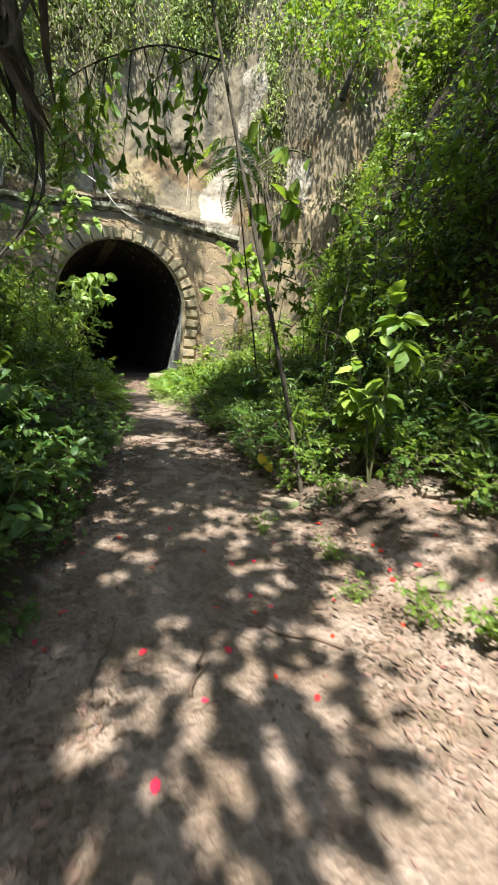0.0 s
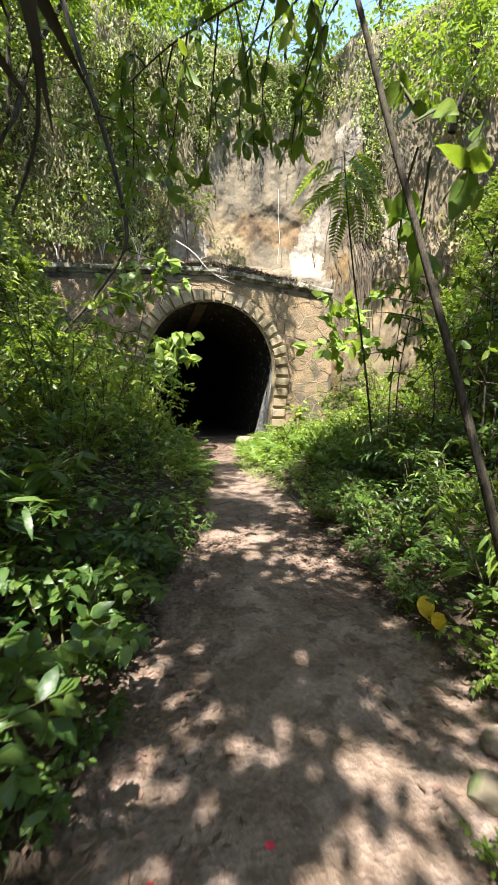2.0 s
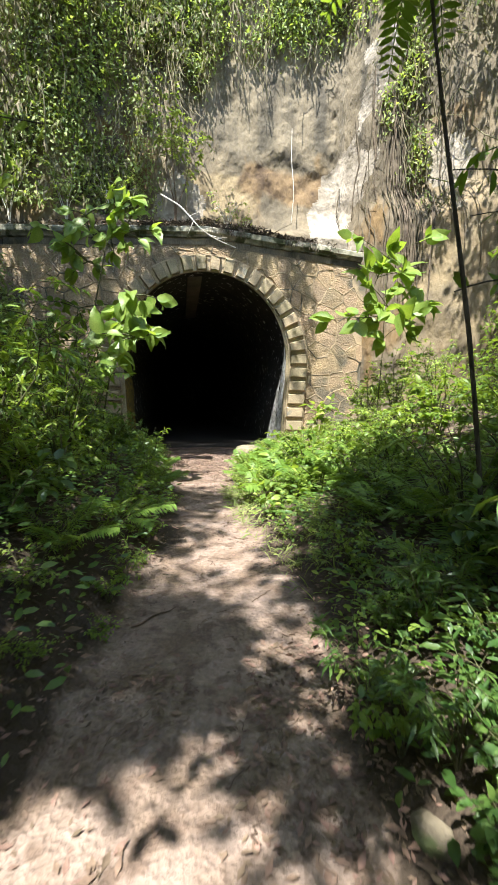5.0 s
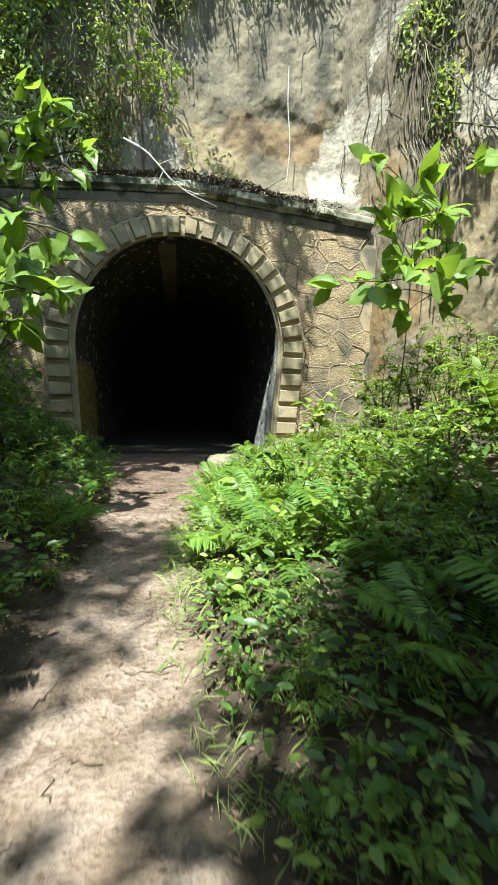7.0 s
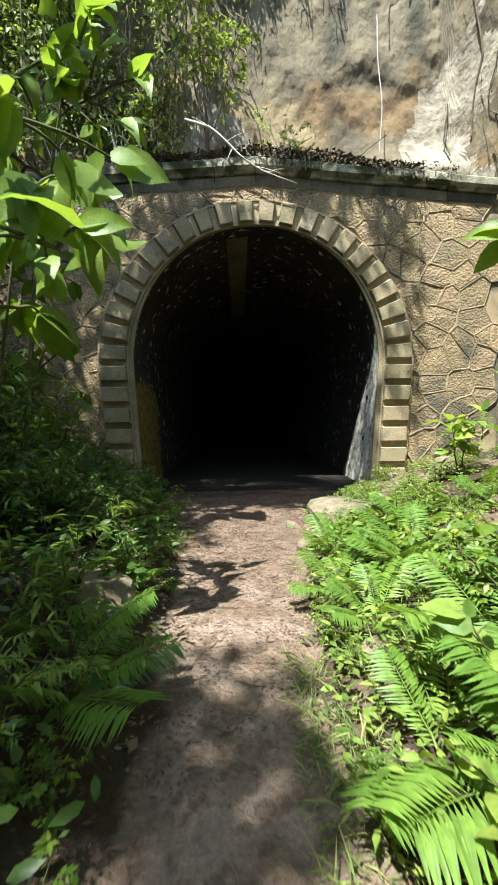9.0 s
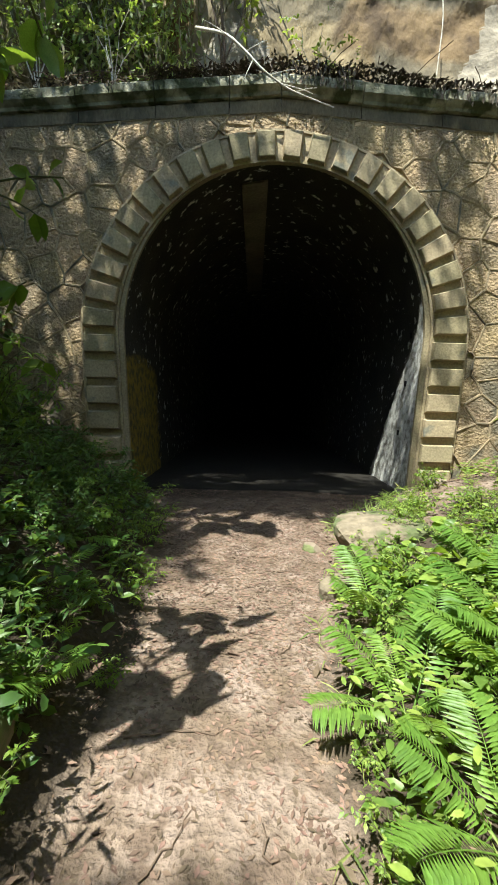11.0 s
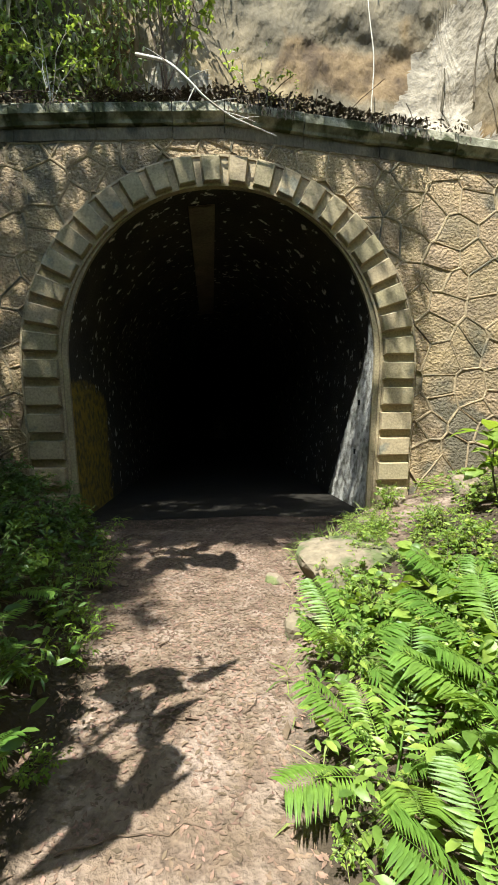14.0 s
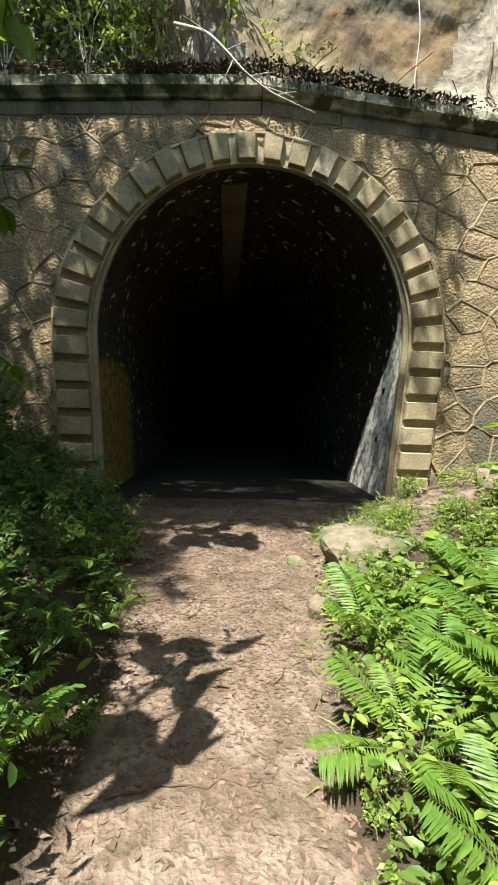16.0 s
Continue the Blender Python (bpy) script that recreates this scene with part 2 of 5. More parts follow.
def shape(name, V, F, material, parent=None, smooth=False):
    """An object from points and faces of any number of corners."""
    me = bpy.data.meshes.new(name)
    me.from_pydata([tuple(v) for v in V], [], F)
    bm = bmesh.new()
    bm.from_mesh(me)
    bmesh.ops.recalc_face_normals(bm, faces=bm.faces)
    bm.to_mesh(me)
    bm.free()
    if smooth:
        me.polygons.foreach_set("use_smooth", [True] * len(me.polygons))
    me.materials.append(material)
    ob = new(name, me)
    ob.parent = parent
    return ob


def part(name, me, parent, label=""):
    ob = new(name, me)
    ob.parent = parent
    return tagged(ob, label)


def empty(name, m=None):
    ob = new(name)
    ob.empty_display_size = 0.1
    if m is not None:
        ob.matrix_basis = m
    return ob


def tube(P, R, sides=6):
    """A round rod along the points P with radii R: points and triangles."""
    P = np.asarray(P, float)
    T = np.gradient(P, axis=0)
    T /= np.linalg.norm(T, axis=1)[:, None] + 1e-9
    ref = np.where(np.abs(T[:, 2:3]) > 0.9, [[1.0, 0, 0]], [[0, 0, 1.0]])
    A = np.cross(T, ref)
    A /= np.linalg.norm(A, axis=1)[:, None] + 1e-9
    B = np.cross(T, A)
    ang = np.linspace(0, 2 * np.pi, sides, endpoint=False)
    R = np.broadcast_to(np.asarray(R, float), (len(P),))
    V = (P[:, None] + R[:, None, None] * (np.cos(ang)[None, :, None] * A[:, None] + np.sin(ang)[None, :, None] * B[:, None])).reshape(-1, 3)
    F = []
    for i in range(len(P) - 1):
        for k in range(sides):
            a, b = i * sides + k, i * sides + (k + 1) % sides
            F += [(a, b, b + sides), (a, b + sides, a + sides)]
    return V, np.array(F)


def merged(pieces):
    V, F, n = [], [], 0
    for v, f in pieces:
        V.append(v), F.append(np.asarray(f) + n)
        n += len(v)
    return np.concatenate(V), np.concatenate(F)


def tpl(mid, side):
    """A leaf along x with a folded midrib: mid rows (x, z), side rows (x, half width, z)."""
    V = [(x, 0, z) for x, z in mid] + [(x, w, z) for x, w, z in side] + [(x, -w, z) for x, w, z in side]
    n, k, F = len(mid), len(side), []
    for s, flip in ((n, 1), (n + k, -1)):
        chain = [0, *range(s, s + k), n - 1]
        tri = []
        for i in range(len(mid) - 1):
            a, b = (chain[i], chain[i + 1])
            tri += [(i, i + 1, b)] + ([(i, b, a)] if a != i else [])
        if flip < 0:
            tri = [t[::-1] for t in tri]
        F += tri
    return np.array(V, float), np.array([t for t in F if len(set(t)) == 3])


T_BROAD = tpl([(0, 0), (0.3, 0.0), (0.68, -0.03), (1, -0.16)], [(0.3, 0.27, 0.07), (0.68, 0.21, 0.02)])
T_OVAL = tpl([(0, 0), (0.25, 0.01), (0.65, -0.01), (1, -0.12)], [(0.25, 0.18, 0.045), (0.65, 0.19, 0.03)])
T_TINY = tpl([(0, 0), (0.4, 0.01), (1, -0.12)], [(0.45, 0.24, 0.06)])
T_LANCE = tpl([(0, 0), (0.25, 0.02), (0.65, 0.01), (1, -0.2)], [(0.25, 0.085, 0.03), (0.65, 0.08, 0.02)])
T_PINNA = tpl([(0, 0), (0.4, 0.03), (1, -0.2)], [(0.4, 0.10, 0.06)])
T_HEART = tpl([(0, 0), (0.1, 0.0), (0.3, 0.02), (0.55, 0.01), (0.8, -0.05), (1, -0.16)], [(0.02, 0.16, 0.03), (0.25, 0.33, 0.08), (0.55, 0.29, 0.05), (0.82, 0.13, -0.03)])
T_BLADE = tpl([(0, 0), (0.5, 0.03), (1, -0.3)], [(0.4, 0.022, 0.0)])
T_CURL = tpl([(0, 0), (0.4, -0.03), (1, 0.06)], [(0.42, 0.21, 0.05)])


def unit(A):
    return A / (np.linalg.norm(A, axis=-1, keepdims=True) + 1e-9)


def placed(t, P, D, U, S, wide=1.0):
    """Copies of the leaf t at P along D, faces turned to U, of lengths S: points and triangles."""
    V, F = t
    P, D, U = np.asarray(P, float), unit(np.asarray(D, float)), np.asarray(U, float)
    Z = unit(U - (U * D).sum(1, keepdims=True) * D)
    Y = np.cross(Z, D)
    S = np.asarray(S, float)[:, None, None]
    W = P[:, None] + S * (V[None, :, :1] * D[:, None] + wide * V[None, :, 1:2] * Y[:, None] + V[None, :, 2:] * Z[:, None])
    G = F[None] + (np.arange(len(P)) * len(V))[:, None, None]
    return W.reshape(-1, 3), G.reshape(-1, 3)


def smooth01(u):
    u = np.clip(u, 0, 1)
    return u * u * (3 - 2 * u)


def waves(x, y, seed=0, base=1.0, octaves=4):
    """Cheap smooth relief from sums of turned sines, about -1 to 1."""
    rng = np.random.default_rng(seed)
    out, amp, tot = 0, 1.0, 0
    for o in range(octaves):
        for _ in range(3):
            a, p = rng.uniform(0, 6.28, 2)
            k = base * 1.9 ** o * rng.uniform(0.8, 1.25)
            out = out + amp * np.sin(k * (np.cos(a) * x + np.sin(a) * y) + p)
            tot += amp
        amp *= 0.55
    return out / tot * 1.8


# ---- ground ----
PY = [-6, 0, 3, 4.7, 6.5, 7.6, 8.2, 9.4, 11, 12.9, 13.8, 15.5, 16.9]
PL = [-1.2, -0.6, 0.05, 0.45, 0.95, 1.15, 1.2, 1.42, 1.45, 1.3, 1.1, 0.8, 0.0]
PR = [1.2, 1.6, 1.9, 2.0, 2.15, 2.45, 2.4, 2.2, 2.2, 2.4, 2.6, 3.0, 4.3]
SRY, SRX = [-6, 0, 4, 9, 13, 17], [3.6, 3.7, 4.2, 6.0, 8.0, 9.6]
SLY, SLX = [-6, 4, 10, 17], [-2.4, -1.7, -1.5, -1.7]
WALL_Y, MID_X = 16.95, 2.21


def ground_z(x, y):
    """Height of the ground: a flat trodden floor in a cutting with banks and steep sides."""
    x, y = np.asarray(x, float), np.asarray(y, float)
    l, r = np.interp(y, PY, PL), np.interp(y, PY, PR)
    dl, dr = np.maximum(l - x, 0), np.maximum(x - r, 0)
    z = 0.03 * waves(x, y, 3, 1.6)
    z = z + 0.22 * smooth01(dl / 0.7) + 0.36 * dl + 0.10 * smooth01(dr / 0.8) + 0.26 * dr
    sl, sr = np.maximum(np.interp(y, SLY, SLX) - x, 0), np.maximum(x - np.interp(y, SRY, SRX), 0)
    rough = 1 + 0.25 * waves(x * 0.4, y, 7, 0.9)
    z = z + np.minimum(1.9 * sl * rough, 7.5 + 0.18 * sl) + np.minimum(2.6 * sr * rough, 8.5 + 0.18 * sr)
    z = z + 0.08 * waves(x, y, 5, 1.3) * smooth01((dl + dr) / 0.8)
    inside = (y > WALL_Y + 0.1)
    return np.where(inside, np.where(np.abs(x - MID_X) < 2.9, 0.02 * waves(x, y, 3, 1.6), np.minimum(z, 6.0)), z)


def axis_steps(lo, hi, fine_lo, fine_hi, fine, coarse):
    a = list(np.arange(fine_lo, fine_hi, fine))
    s, v = fine, fine_lo
    left = []
    while v > lo:
        s = min(s * 1.25, coarse)
        v -= s
        left.append(v)
    s, v = fine, a[-1]
    while v < hi:
        s = min(s * 1.25, coarse)
        v += s
        a.append(v)
    return np.array(left[::-1] + a)


def build_ground():
    xs, ys = axis_steps(-400, 400, -3.0, 7.5, 0.09, 40), axis_steps(-400, 400, -1.5, 17.4, 0.09, 40)
    X, Y = np.meshgrid(xs, ys)
    Z = ground_z(X, Y)
    V = np.stack([X, Y, Z], -1).reshape(-1, 3)
    nx, ny = len(xs), len(ys)
    i = np.arange(nx * ny).reshape(ny, nx)
    a, b, c, d = i[:-1, :-1].ravel(), i[:-1, 1:].ravel(), i[1:, 1:].ravel(), i[1:, :-1].ravel()
    F = np.concatenate([np.stack([a, b, c], 1), np.stack([a, c, d], 1)])
    me = tri_mesh("ground", V, F, M_SOIL, True)
    l, r = np.interp(Y, PY, PL), np.interp(Y, PY, PR)
    edge = np.minimum(X - l, r - X) + 0.12 * waves(X, Y, 11, 2.5)
    # the last factor darkens the soil towards the mouth, as shade would
    tr = smooth01(edge / 0.35 + 0.6) * (1 - 0.95 * smooth01((Y - 15.9) / 0.9))
    tr = np.maximum(tr, 0.75 * (X > 1.2) * (X < 3.5) * smooth01((3.9 - Y) / 0.8) * smooth01(0.75 + waves(X, Y, 14, 2.2)))
    tr = np.maximum(tr, 0.62 * smooth01((Y - 9) / 3) * (X > 2.2) * (X < 6.4) * smooth01(0.6 + waves(X, Y, 13, 2.2)) * (Y < 16.9))
    at = me.attributes.new("trodden", "FLOAT", "POINT")
    at.data.foreach_set("value", tr.astype(np.float32).ravel())
    return tagged(new("ground", me), "trodden earth path between banks of leaf mould", "ground", kind="structure")


build_ground()

# ---- tunnel portal ----
R_IN, R_OUT, SPRING, NARROW = 2.55, 2.965, 2.45, 0.20


def ring_point(s, r, narrow=0.0):
    """Along the horseshoe from its right foot (s = 0) over the crown to the left foot, at radius r; s in metres at the mean radius; narrow: how much closer the legs stand than the crown."""
    half = math.pi * 2.75
    foot = SPRING + 0.3
    r = r - narrow * (1 - smooth01(min(s - foot, foot + half - s) / (0.45 * half)))
    if s < foot:
        z = -0.3 + s
        return MID_X + r - 0.058 * (SPRING - z), z
    if s > foot + half:
        z = SPRING - (s - foot - half)
        return MID_X - r + 0.058 * (SPRING - z), z
    a = (s - foot) / 2.75
    return MID_X + r * math.cos(a), SPRING + r * math.sin(a)


RING_LEN = math.pi * 2.75 + 2 * (SPRING + 0.3)


def wall_top(x):
    return 5.82 - 0.075 * abs(x - MID_X)


def build_wall():
    xl, xr, y0, y1 = -5.5, 7.3, WALL_Y + 0.03, WALL_Y + 0.75
    n = 64
    inner = [ring_point(RING_LEN * k / n, R_IN + 0.07) for k in range(n + 1)]
    outer = []
    for k, (x, z) in enumerate(inner):
        u = k / n
        if u < 0.25:
            outer.append((xr, -0.3 + (wall_top(xr) + 0.3) * u / 0.25))
        elif u > 0.75:
            outer.append((xl, -0.3 + (wall_top(xl) + 0.3) * (1 - u) / 0.25))
        else:
            px = xr + (xl - xr) * (u - 0.25) / 0.5
            outer.append((px, wall_top(px)))
    V, F = [], []
    for (ix, iz), (ox, oz) in zip(inner, outer):
        V += [(ix, y0, iz), (ox, y0, oz), (ox, y1, oz), (ix, y1, iz)]
    for k in range(n):
        for c in range(4):
            a, b = 4 * k + c, 4 * k + (c + 1) % 4
            F.append((a, b, b + 4, a + 4))
    F += [(0, 1, 2, 3), (4 * n, 4 * n + 1, 4 * n + 2, 4 * n + 3)]
    w = shape("wall_portal", V, F, M_MORTAR)
    return tagged(w, "rubble stone tunnel portal wall with raised joints", "wall", kind="structure")


def clip_poly(poly, nx, nz, d):
    """The part of a polygon where nx*x + nz*z <= d."""
    out = []
    for i, p in enumerate(poly):
        q = poly[(i + 1) % len(poly)]
        fp, fq = nx * p[0] + nz * p[1] - d, nx * q[0] + nz * q[1] - d
        if fp <= 0:
            out.append(p)
        if fp * fq < 0:
            t = fp / (fp - fq)
            out.append((p[0] + t * (q[0] - p[0]), p[1] + t * (q[1] - p[1])))
    return out


def build_rubble(wall):
    rng = np.random.default_rng(21)
    step = 0.45
    sites = []
    for j in range(-1, 17):
        for i in range(-10, 13):
            x, z = MID_X + (i + 0.5 * (j % 2)) * step * 1.12, 0.1 + j * step * 0.9
            sites.append((x + rng.uniform(-0.22, 0.22), z + rng.uniform(-0.19, 0.19)))
    for k, (sx, sz) in enumerate(sites):
        if not (-4.0 < sx < 6.85 and -0.2 < sz < 6.0):
            continue
        rad = math.hypot(sx - MID_X, max(sz - SPRING, 0))
        if rad < R_OUT - 0.12:
            continue
        poly = [(sx - 0.6, sz - 0.6), (sx + 0.6, sz - 0.6), (sx + 0.6, sz + 0.6), (sx - 0.6, sz + 0.6)]
        for m, (ox, oz) in enumerate(sites):
            if m != k and abs(ox - sx) < 1.2 and abs(oz - sz) < 1.2:
                nx, nz = ox - sx, oz - sz
                ln = math.hypot(nx, nz)
                nx, nz = nx / ln, nz / ln
                poly = clip_poly(poly, nx, nz, nx * (sx + ox) / 2 + nz * (sz + oz) / 2 - 0.0008)
                if len(poly) < 3:
                    break
        sgn = 1 if sx > MID_X else -1
        if len(poly) >= 3:
            poly = clip_poly(poly, sgn * 0.075, 1.0, 5.71 + 0.075 * sgn * MID_X)
        if len(poly) >= 3:
            poly = clip_poly(poly, 1, 0, 6.95)
        if len(poly) < 3:
            continue
        poly = [q for i, p in enumerate(poly) for q in (p, ((p[0] + poly[(i + 1) % len(poly)][0]) / 2, (p[1] + poly[(i + 1) % len(poly)][1]) / 2)) if q is p or math.dist(p, poly[(i + 1) % len(poly)]) > 0.12]
        poly = [(px + 0.018 * float(waves(px, pz, 23, 4.0, 2)), pz + 0.018 * float(waves(px, pz, 24, 4.0, 2))) if pz < 5.55 else (px, pz) for px, pz in poly]
        cx, cz = sum(p[0] for p in poly) / len(poly), sum(p[1] for p in poly) / len(poly)
        proud, n = rng.uniform(-0.006, 0.006), len(poly)
        V, F = [], []
        ref = sum(math.hypot(px - cx, pz - cz) for px, pz in poly) / n
        rib = rng.uniform(0.009, 0.014) / ref
        for depth, inset in ((0.05, 0.0), (-0.008, 0.0), (-0.011, rib * 0.5), (-0.008, rib), (0.003, rib * 1.7), (-proud, rib * 4.5)):
            for px, pz in poly:
                loose = rng.uniform(-0.007, 0.007) if inset > rib * 2 else rng.uniform(-0.002, 0.002) if inset else 0
                V.append((px + (cx - px) * inset, WALL_Y + depth + loose, pz + (cz - pz) * inset))
        V.append((cx, WALL_Y - proud - rng.uniform(-0.004, 0.012), cz))
        for lev in range(5):
            for i in range(n):
                F.append((lev * n + i, lev * n + (i + 1) % n, lev * n + n + (i + 1) % n, lev * n + n + i))
        for i in range(n):
            F.append((5 * n + i, 5 * n + (i + 1) % n, 6 * n))
        ob = shape("stone", V, F, M_STONE, wall)
        ob.data.materials.append(M_MORTAR)
        ob.data.polygons.foreach_set("material_index", [1 if f < 4 * n else 0 for f in range(len(F))])


def ring_band(name, r0, r1, y0, y1, material, parent, n=90, narrow=0.0, narrow_out=0.0):
    V, F = [], []
    for k in range(n + 1):
        s = RING_LEN * k / n
        (ax, az), (bx, bz) = ring_point(s, r0, narrow), ring_point(s, r1, narrow_out)
        V += [(ax, y0, az), (bx, y0, bz), (bx, y1, bz), (ax, y1, az)]
    for k in range(n):
        for c in range(4):
            a, b = 4 * k + c, 4 * k + (c + 1) % 4
            F.append((a, b, b + 4, a + 4))
    F += [(0, 1, 2, 3), (4 * n, 4 * n + 1, 4 * n + 2, 4 * n + 3)]
    return shape(name, V, F, material, parent)


def build_ring():
    ring = empty("arch_ring")
    tagged(ring, "tan cast stone arch ring with projecting blocks around the tunnel mouth", "arch")
    ring_band("ring_band", R_IN - 0.01, R_OUT, WALL_Y - 0.04, WALL_Y + 0.03, M_QUOIN, ring, narrow=0.12)
    ring_band("reveal", R_IN - 0.02, R_IN + 0.02, WALL_Y - 0.022, WALL_Y + 0.04, M_QUOIN, ring, narrow=NARROW)
    ring_band("inner_fillet", R_IN - 0.025, R_IN + 0.012, WALL_Y - 0.062, WALL_Y + 0.02, M_QUOIN, ring, narrow=0.12, narrow_out=0.12)
    ring_band("outer_bead", R_OUT - 0.012, R_OUT + 0.022, WALL_Y - 0.06, WALL_Y + 0.2, M_QUOIN, ring)
    rng = np.random.default_rng(5)
    count = 36
    pitch = RING_LEN / count
    for k in range(count):
        s0, s1 = pitch * (k + 0.13), pitch * (k + 0.89)
        r0, r1 = R_IN + 0.01, R_OUT - 0.02 - rng.uniform(0, 0.012)
        y_base, y_face = WALL_Y - 0.03, WALL_Y - 0.135 - rng.uniform(0, 0.015)
        c = 0.028
        V = []
        for y, e, rr in ((y_base, 0.0, 0.0), (y_face + 0.012, c * 0.8, 0.008), (y_face, c, 0.02)):
            for s, r in ((s0 + e, r0 + rr), (s1 - e, r0 + rr), (s1 - e, r1 - rr), (s0 + e, r1 - rr)):
                x, z = ring_point(s, r, 0.11 if r < 2.7 else 0.0)
                V.append((x + rng.uniform(-0.004, 0.004), y, z + rng.uniform(-0.004, 0.004)))
        F = [(8, 9, 10, 11)]
        for lev in (0, 4):
            F += [(lev + i, lev + (i + 1) % 4, lev + 4 + (i + 1) % 4, lev + 4 + i) for i in range(4)]
        shape("voussoir", V, F, M_QUOIN, ring)


def build_coping():
    """A stone course that rises to a low gable over the crown, with an added band under it, darkened for the coping's
    shade.
    """
    rng = np.random.default_rng(8)
    band = empty("cornice")
    tagged(band, "mossy weathered stone cornice with a band darkened for its shade below", "cornice")
    ends = [-5.5, -4.3, -3.1, -1.95, -0.8, 0.35, 1.45, 2.21, 3.4, 4.6, 5.8, 6.75]
    prof = [(0.10, -0.13), (-0.012, -0.13), (-0.012, 0.05), (-0.06, 0.06), (-0.075, 0.10), (-0.11, 0.125), (-0.15, 0.16), (-0.15, 0.28), (-0.125, 0.31), (0.75, 0.34), (0.75, -0.13)]
    for name, rows, material in (("band_stone", prof[:3] + [(0.10, 0.05)], M_SHADE_BAND), ("coping_stone", [(0.7, 0.06)] + prof[3:10], M_COPING)):
        for a, b in zip(ends[:-1], ends[1:]):
            g, dz = 0.006, rng.uniform(-0.012, 0.012)
            V = [(x, WALL_Y + y, wall_top(x) + 0.02 + z + dz + rng.uniform(-0.006, 0.006)) for x in (a + g, b - g) for y, z in rows]
            n = len(rows)
            F = [tuple(range(n)), tuple(range(n, 2 * n))] + [(i, (i + 1) % n, n + (i + 1) % n, n + i) for i in range(n)]
            shape(name, V, F, material, band)


def build_lining():
    """The tunnel's vault running back into the dark, closed at its far end."""
    n, depths = 100, [0.12 * k for k in range(22)] + [3, 3.6, 5, 8, 14, 24, 40]
    V, F = [], []
    for d in depths:
        for k in range(n + 1):
            x, z = ring_point(RING_LEN * k / n, R_IN - 0.016, NARROW)
            b = 0.012 * float(waves(x * 2 + d, z * 2 - d, 31, 2.2)) if d > 0 else 0
            V.append((x + b, WALL_Y - 0.018 + d, z + b))
    for j in range(len(depths) - 1):
        for k in range(n):
            a = j * (n + 1) + k
            F.append((a, a + 1, a + n + 2, a + n + 1))
    last = (len(depths) - 1) * (n + 1)
    F.append(tuple(range(last, last + n + 1)))
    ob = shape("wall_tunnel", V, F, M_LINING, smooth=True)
    co = np.array([v.co for v in ob.data.vertices])
    deep = co[:, 1] - WALL_Y
    ochre = smooth01((2.6 - deep) / 1.2) * smooth01((2.5 - co[:, 2]) / 0.8) * (co[:, 0] < MID_X)
    # limewash takes the sloping outline of the light falling in at the mouth
    lit_lime = smooth01((2.1 * (1 - co[:, 2] / 3.1) - deep) / 0.35 + 0.5) * (co[:, 0] > MID_X) * (co[:, 2] < 3.2)
    for word, values in (("ochre", ochre), ("lit_lime", lit_lime)):
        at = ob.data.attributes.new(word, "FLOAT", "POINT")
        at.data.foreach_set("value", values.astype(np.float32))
    # drain holes as solid boxes, their inner darkness put into the colour
    for z, y in ((2.6, 17.5), (1.8, 17.53), (0.96, 17.6)):
        x = MID_X + R_IN - 0.016 - NARROW - 0.058 * (SPRING - min(z, SPRING)) - 0.012
        c = [(x + a, y + b * 0.035, z + e * 0.045) for a in (0, 0.06) for b, e in ((-1, -1), (1, -1), (1, 1), (-1, 1))]
        shape("drain_hole", c, [(0, 1, 2, 3), (4, 5, 6, 7), (0, 1, 5, 4), (1, 2, 6, 5), (2, 3, 7, 6), (3, 0, 4, 7)], M_HOLE, ob)
    tagged(ob, "dark tunnel vault with pale drips and ochre stains", "tunnel", kind="structure")
    V = []
    for d in (0.3, 1.5, 3.0, 6.5):
        for a, rr in ((1.63, 0.0), (1.63, 0.034), (1.80, 0.034), (1.80, 0.0)):
            V.append((MID_X + (R_IN - 0.03 - rr) * math.cos(a), WALL_Y + 0.12 + d, SPRING + (R_IN - 0.03 - rr) * math.sin(a)))
    strip = []
    for j in range(3):
        strip += [(4 * j + c, 4 * j + (c + 1) % 4, 4 * j + 4 + (c + 1) % 4, 4 * j + 4 + c) for c in range(4)]
    tagged(shape("trim_vault", V, strip, M_STRIP), "lighter patch along the vault crown", "trim", kind="structure")


def build_tunnel_floor():
    """Floor sheet coloured black for the tunnel's shade, from the mouth inwards, with a ragged front edge."""
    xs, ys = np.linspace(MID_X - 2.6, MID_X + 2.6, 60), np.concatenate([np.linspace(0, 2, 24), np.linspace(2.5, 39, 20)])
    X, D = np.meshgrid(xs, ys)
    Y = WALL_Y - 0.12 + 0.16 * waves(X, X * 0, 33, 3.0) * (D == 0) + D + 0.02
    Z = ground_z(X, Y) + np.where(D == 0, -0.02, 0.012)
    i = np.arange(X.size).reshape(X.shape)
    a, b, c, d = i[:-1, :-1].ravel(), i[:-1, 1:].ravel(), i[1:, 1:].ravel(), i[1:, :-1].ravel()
    me = tri_mesh("floor_tunnel", np.stack([X, Y, Z], -1).reshape(-1, 3), np.concatenate([np.stack([a, b, c], 1), np.stack([a, c, d], 1)]), M_FLOOR_SHADE, True)
    tagged(new("floor_tunnel", me), "tunnel floor blackened for the shade inside", "floor", kind="structure")


build_tunnel_floor()
portal = build_wall()
build_ring()
build_coping()
build_lining()

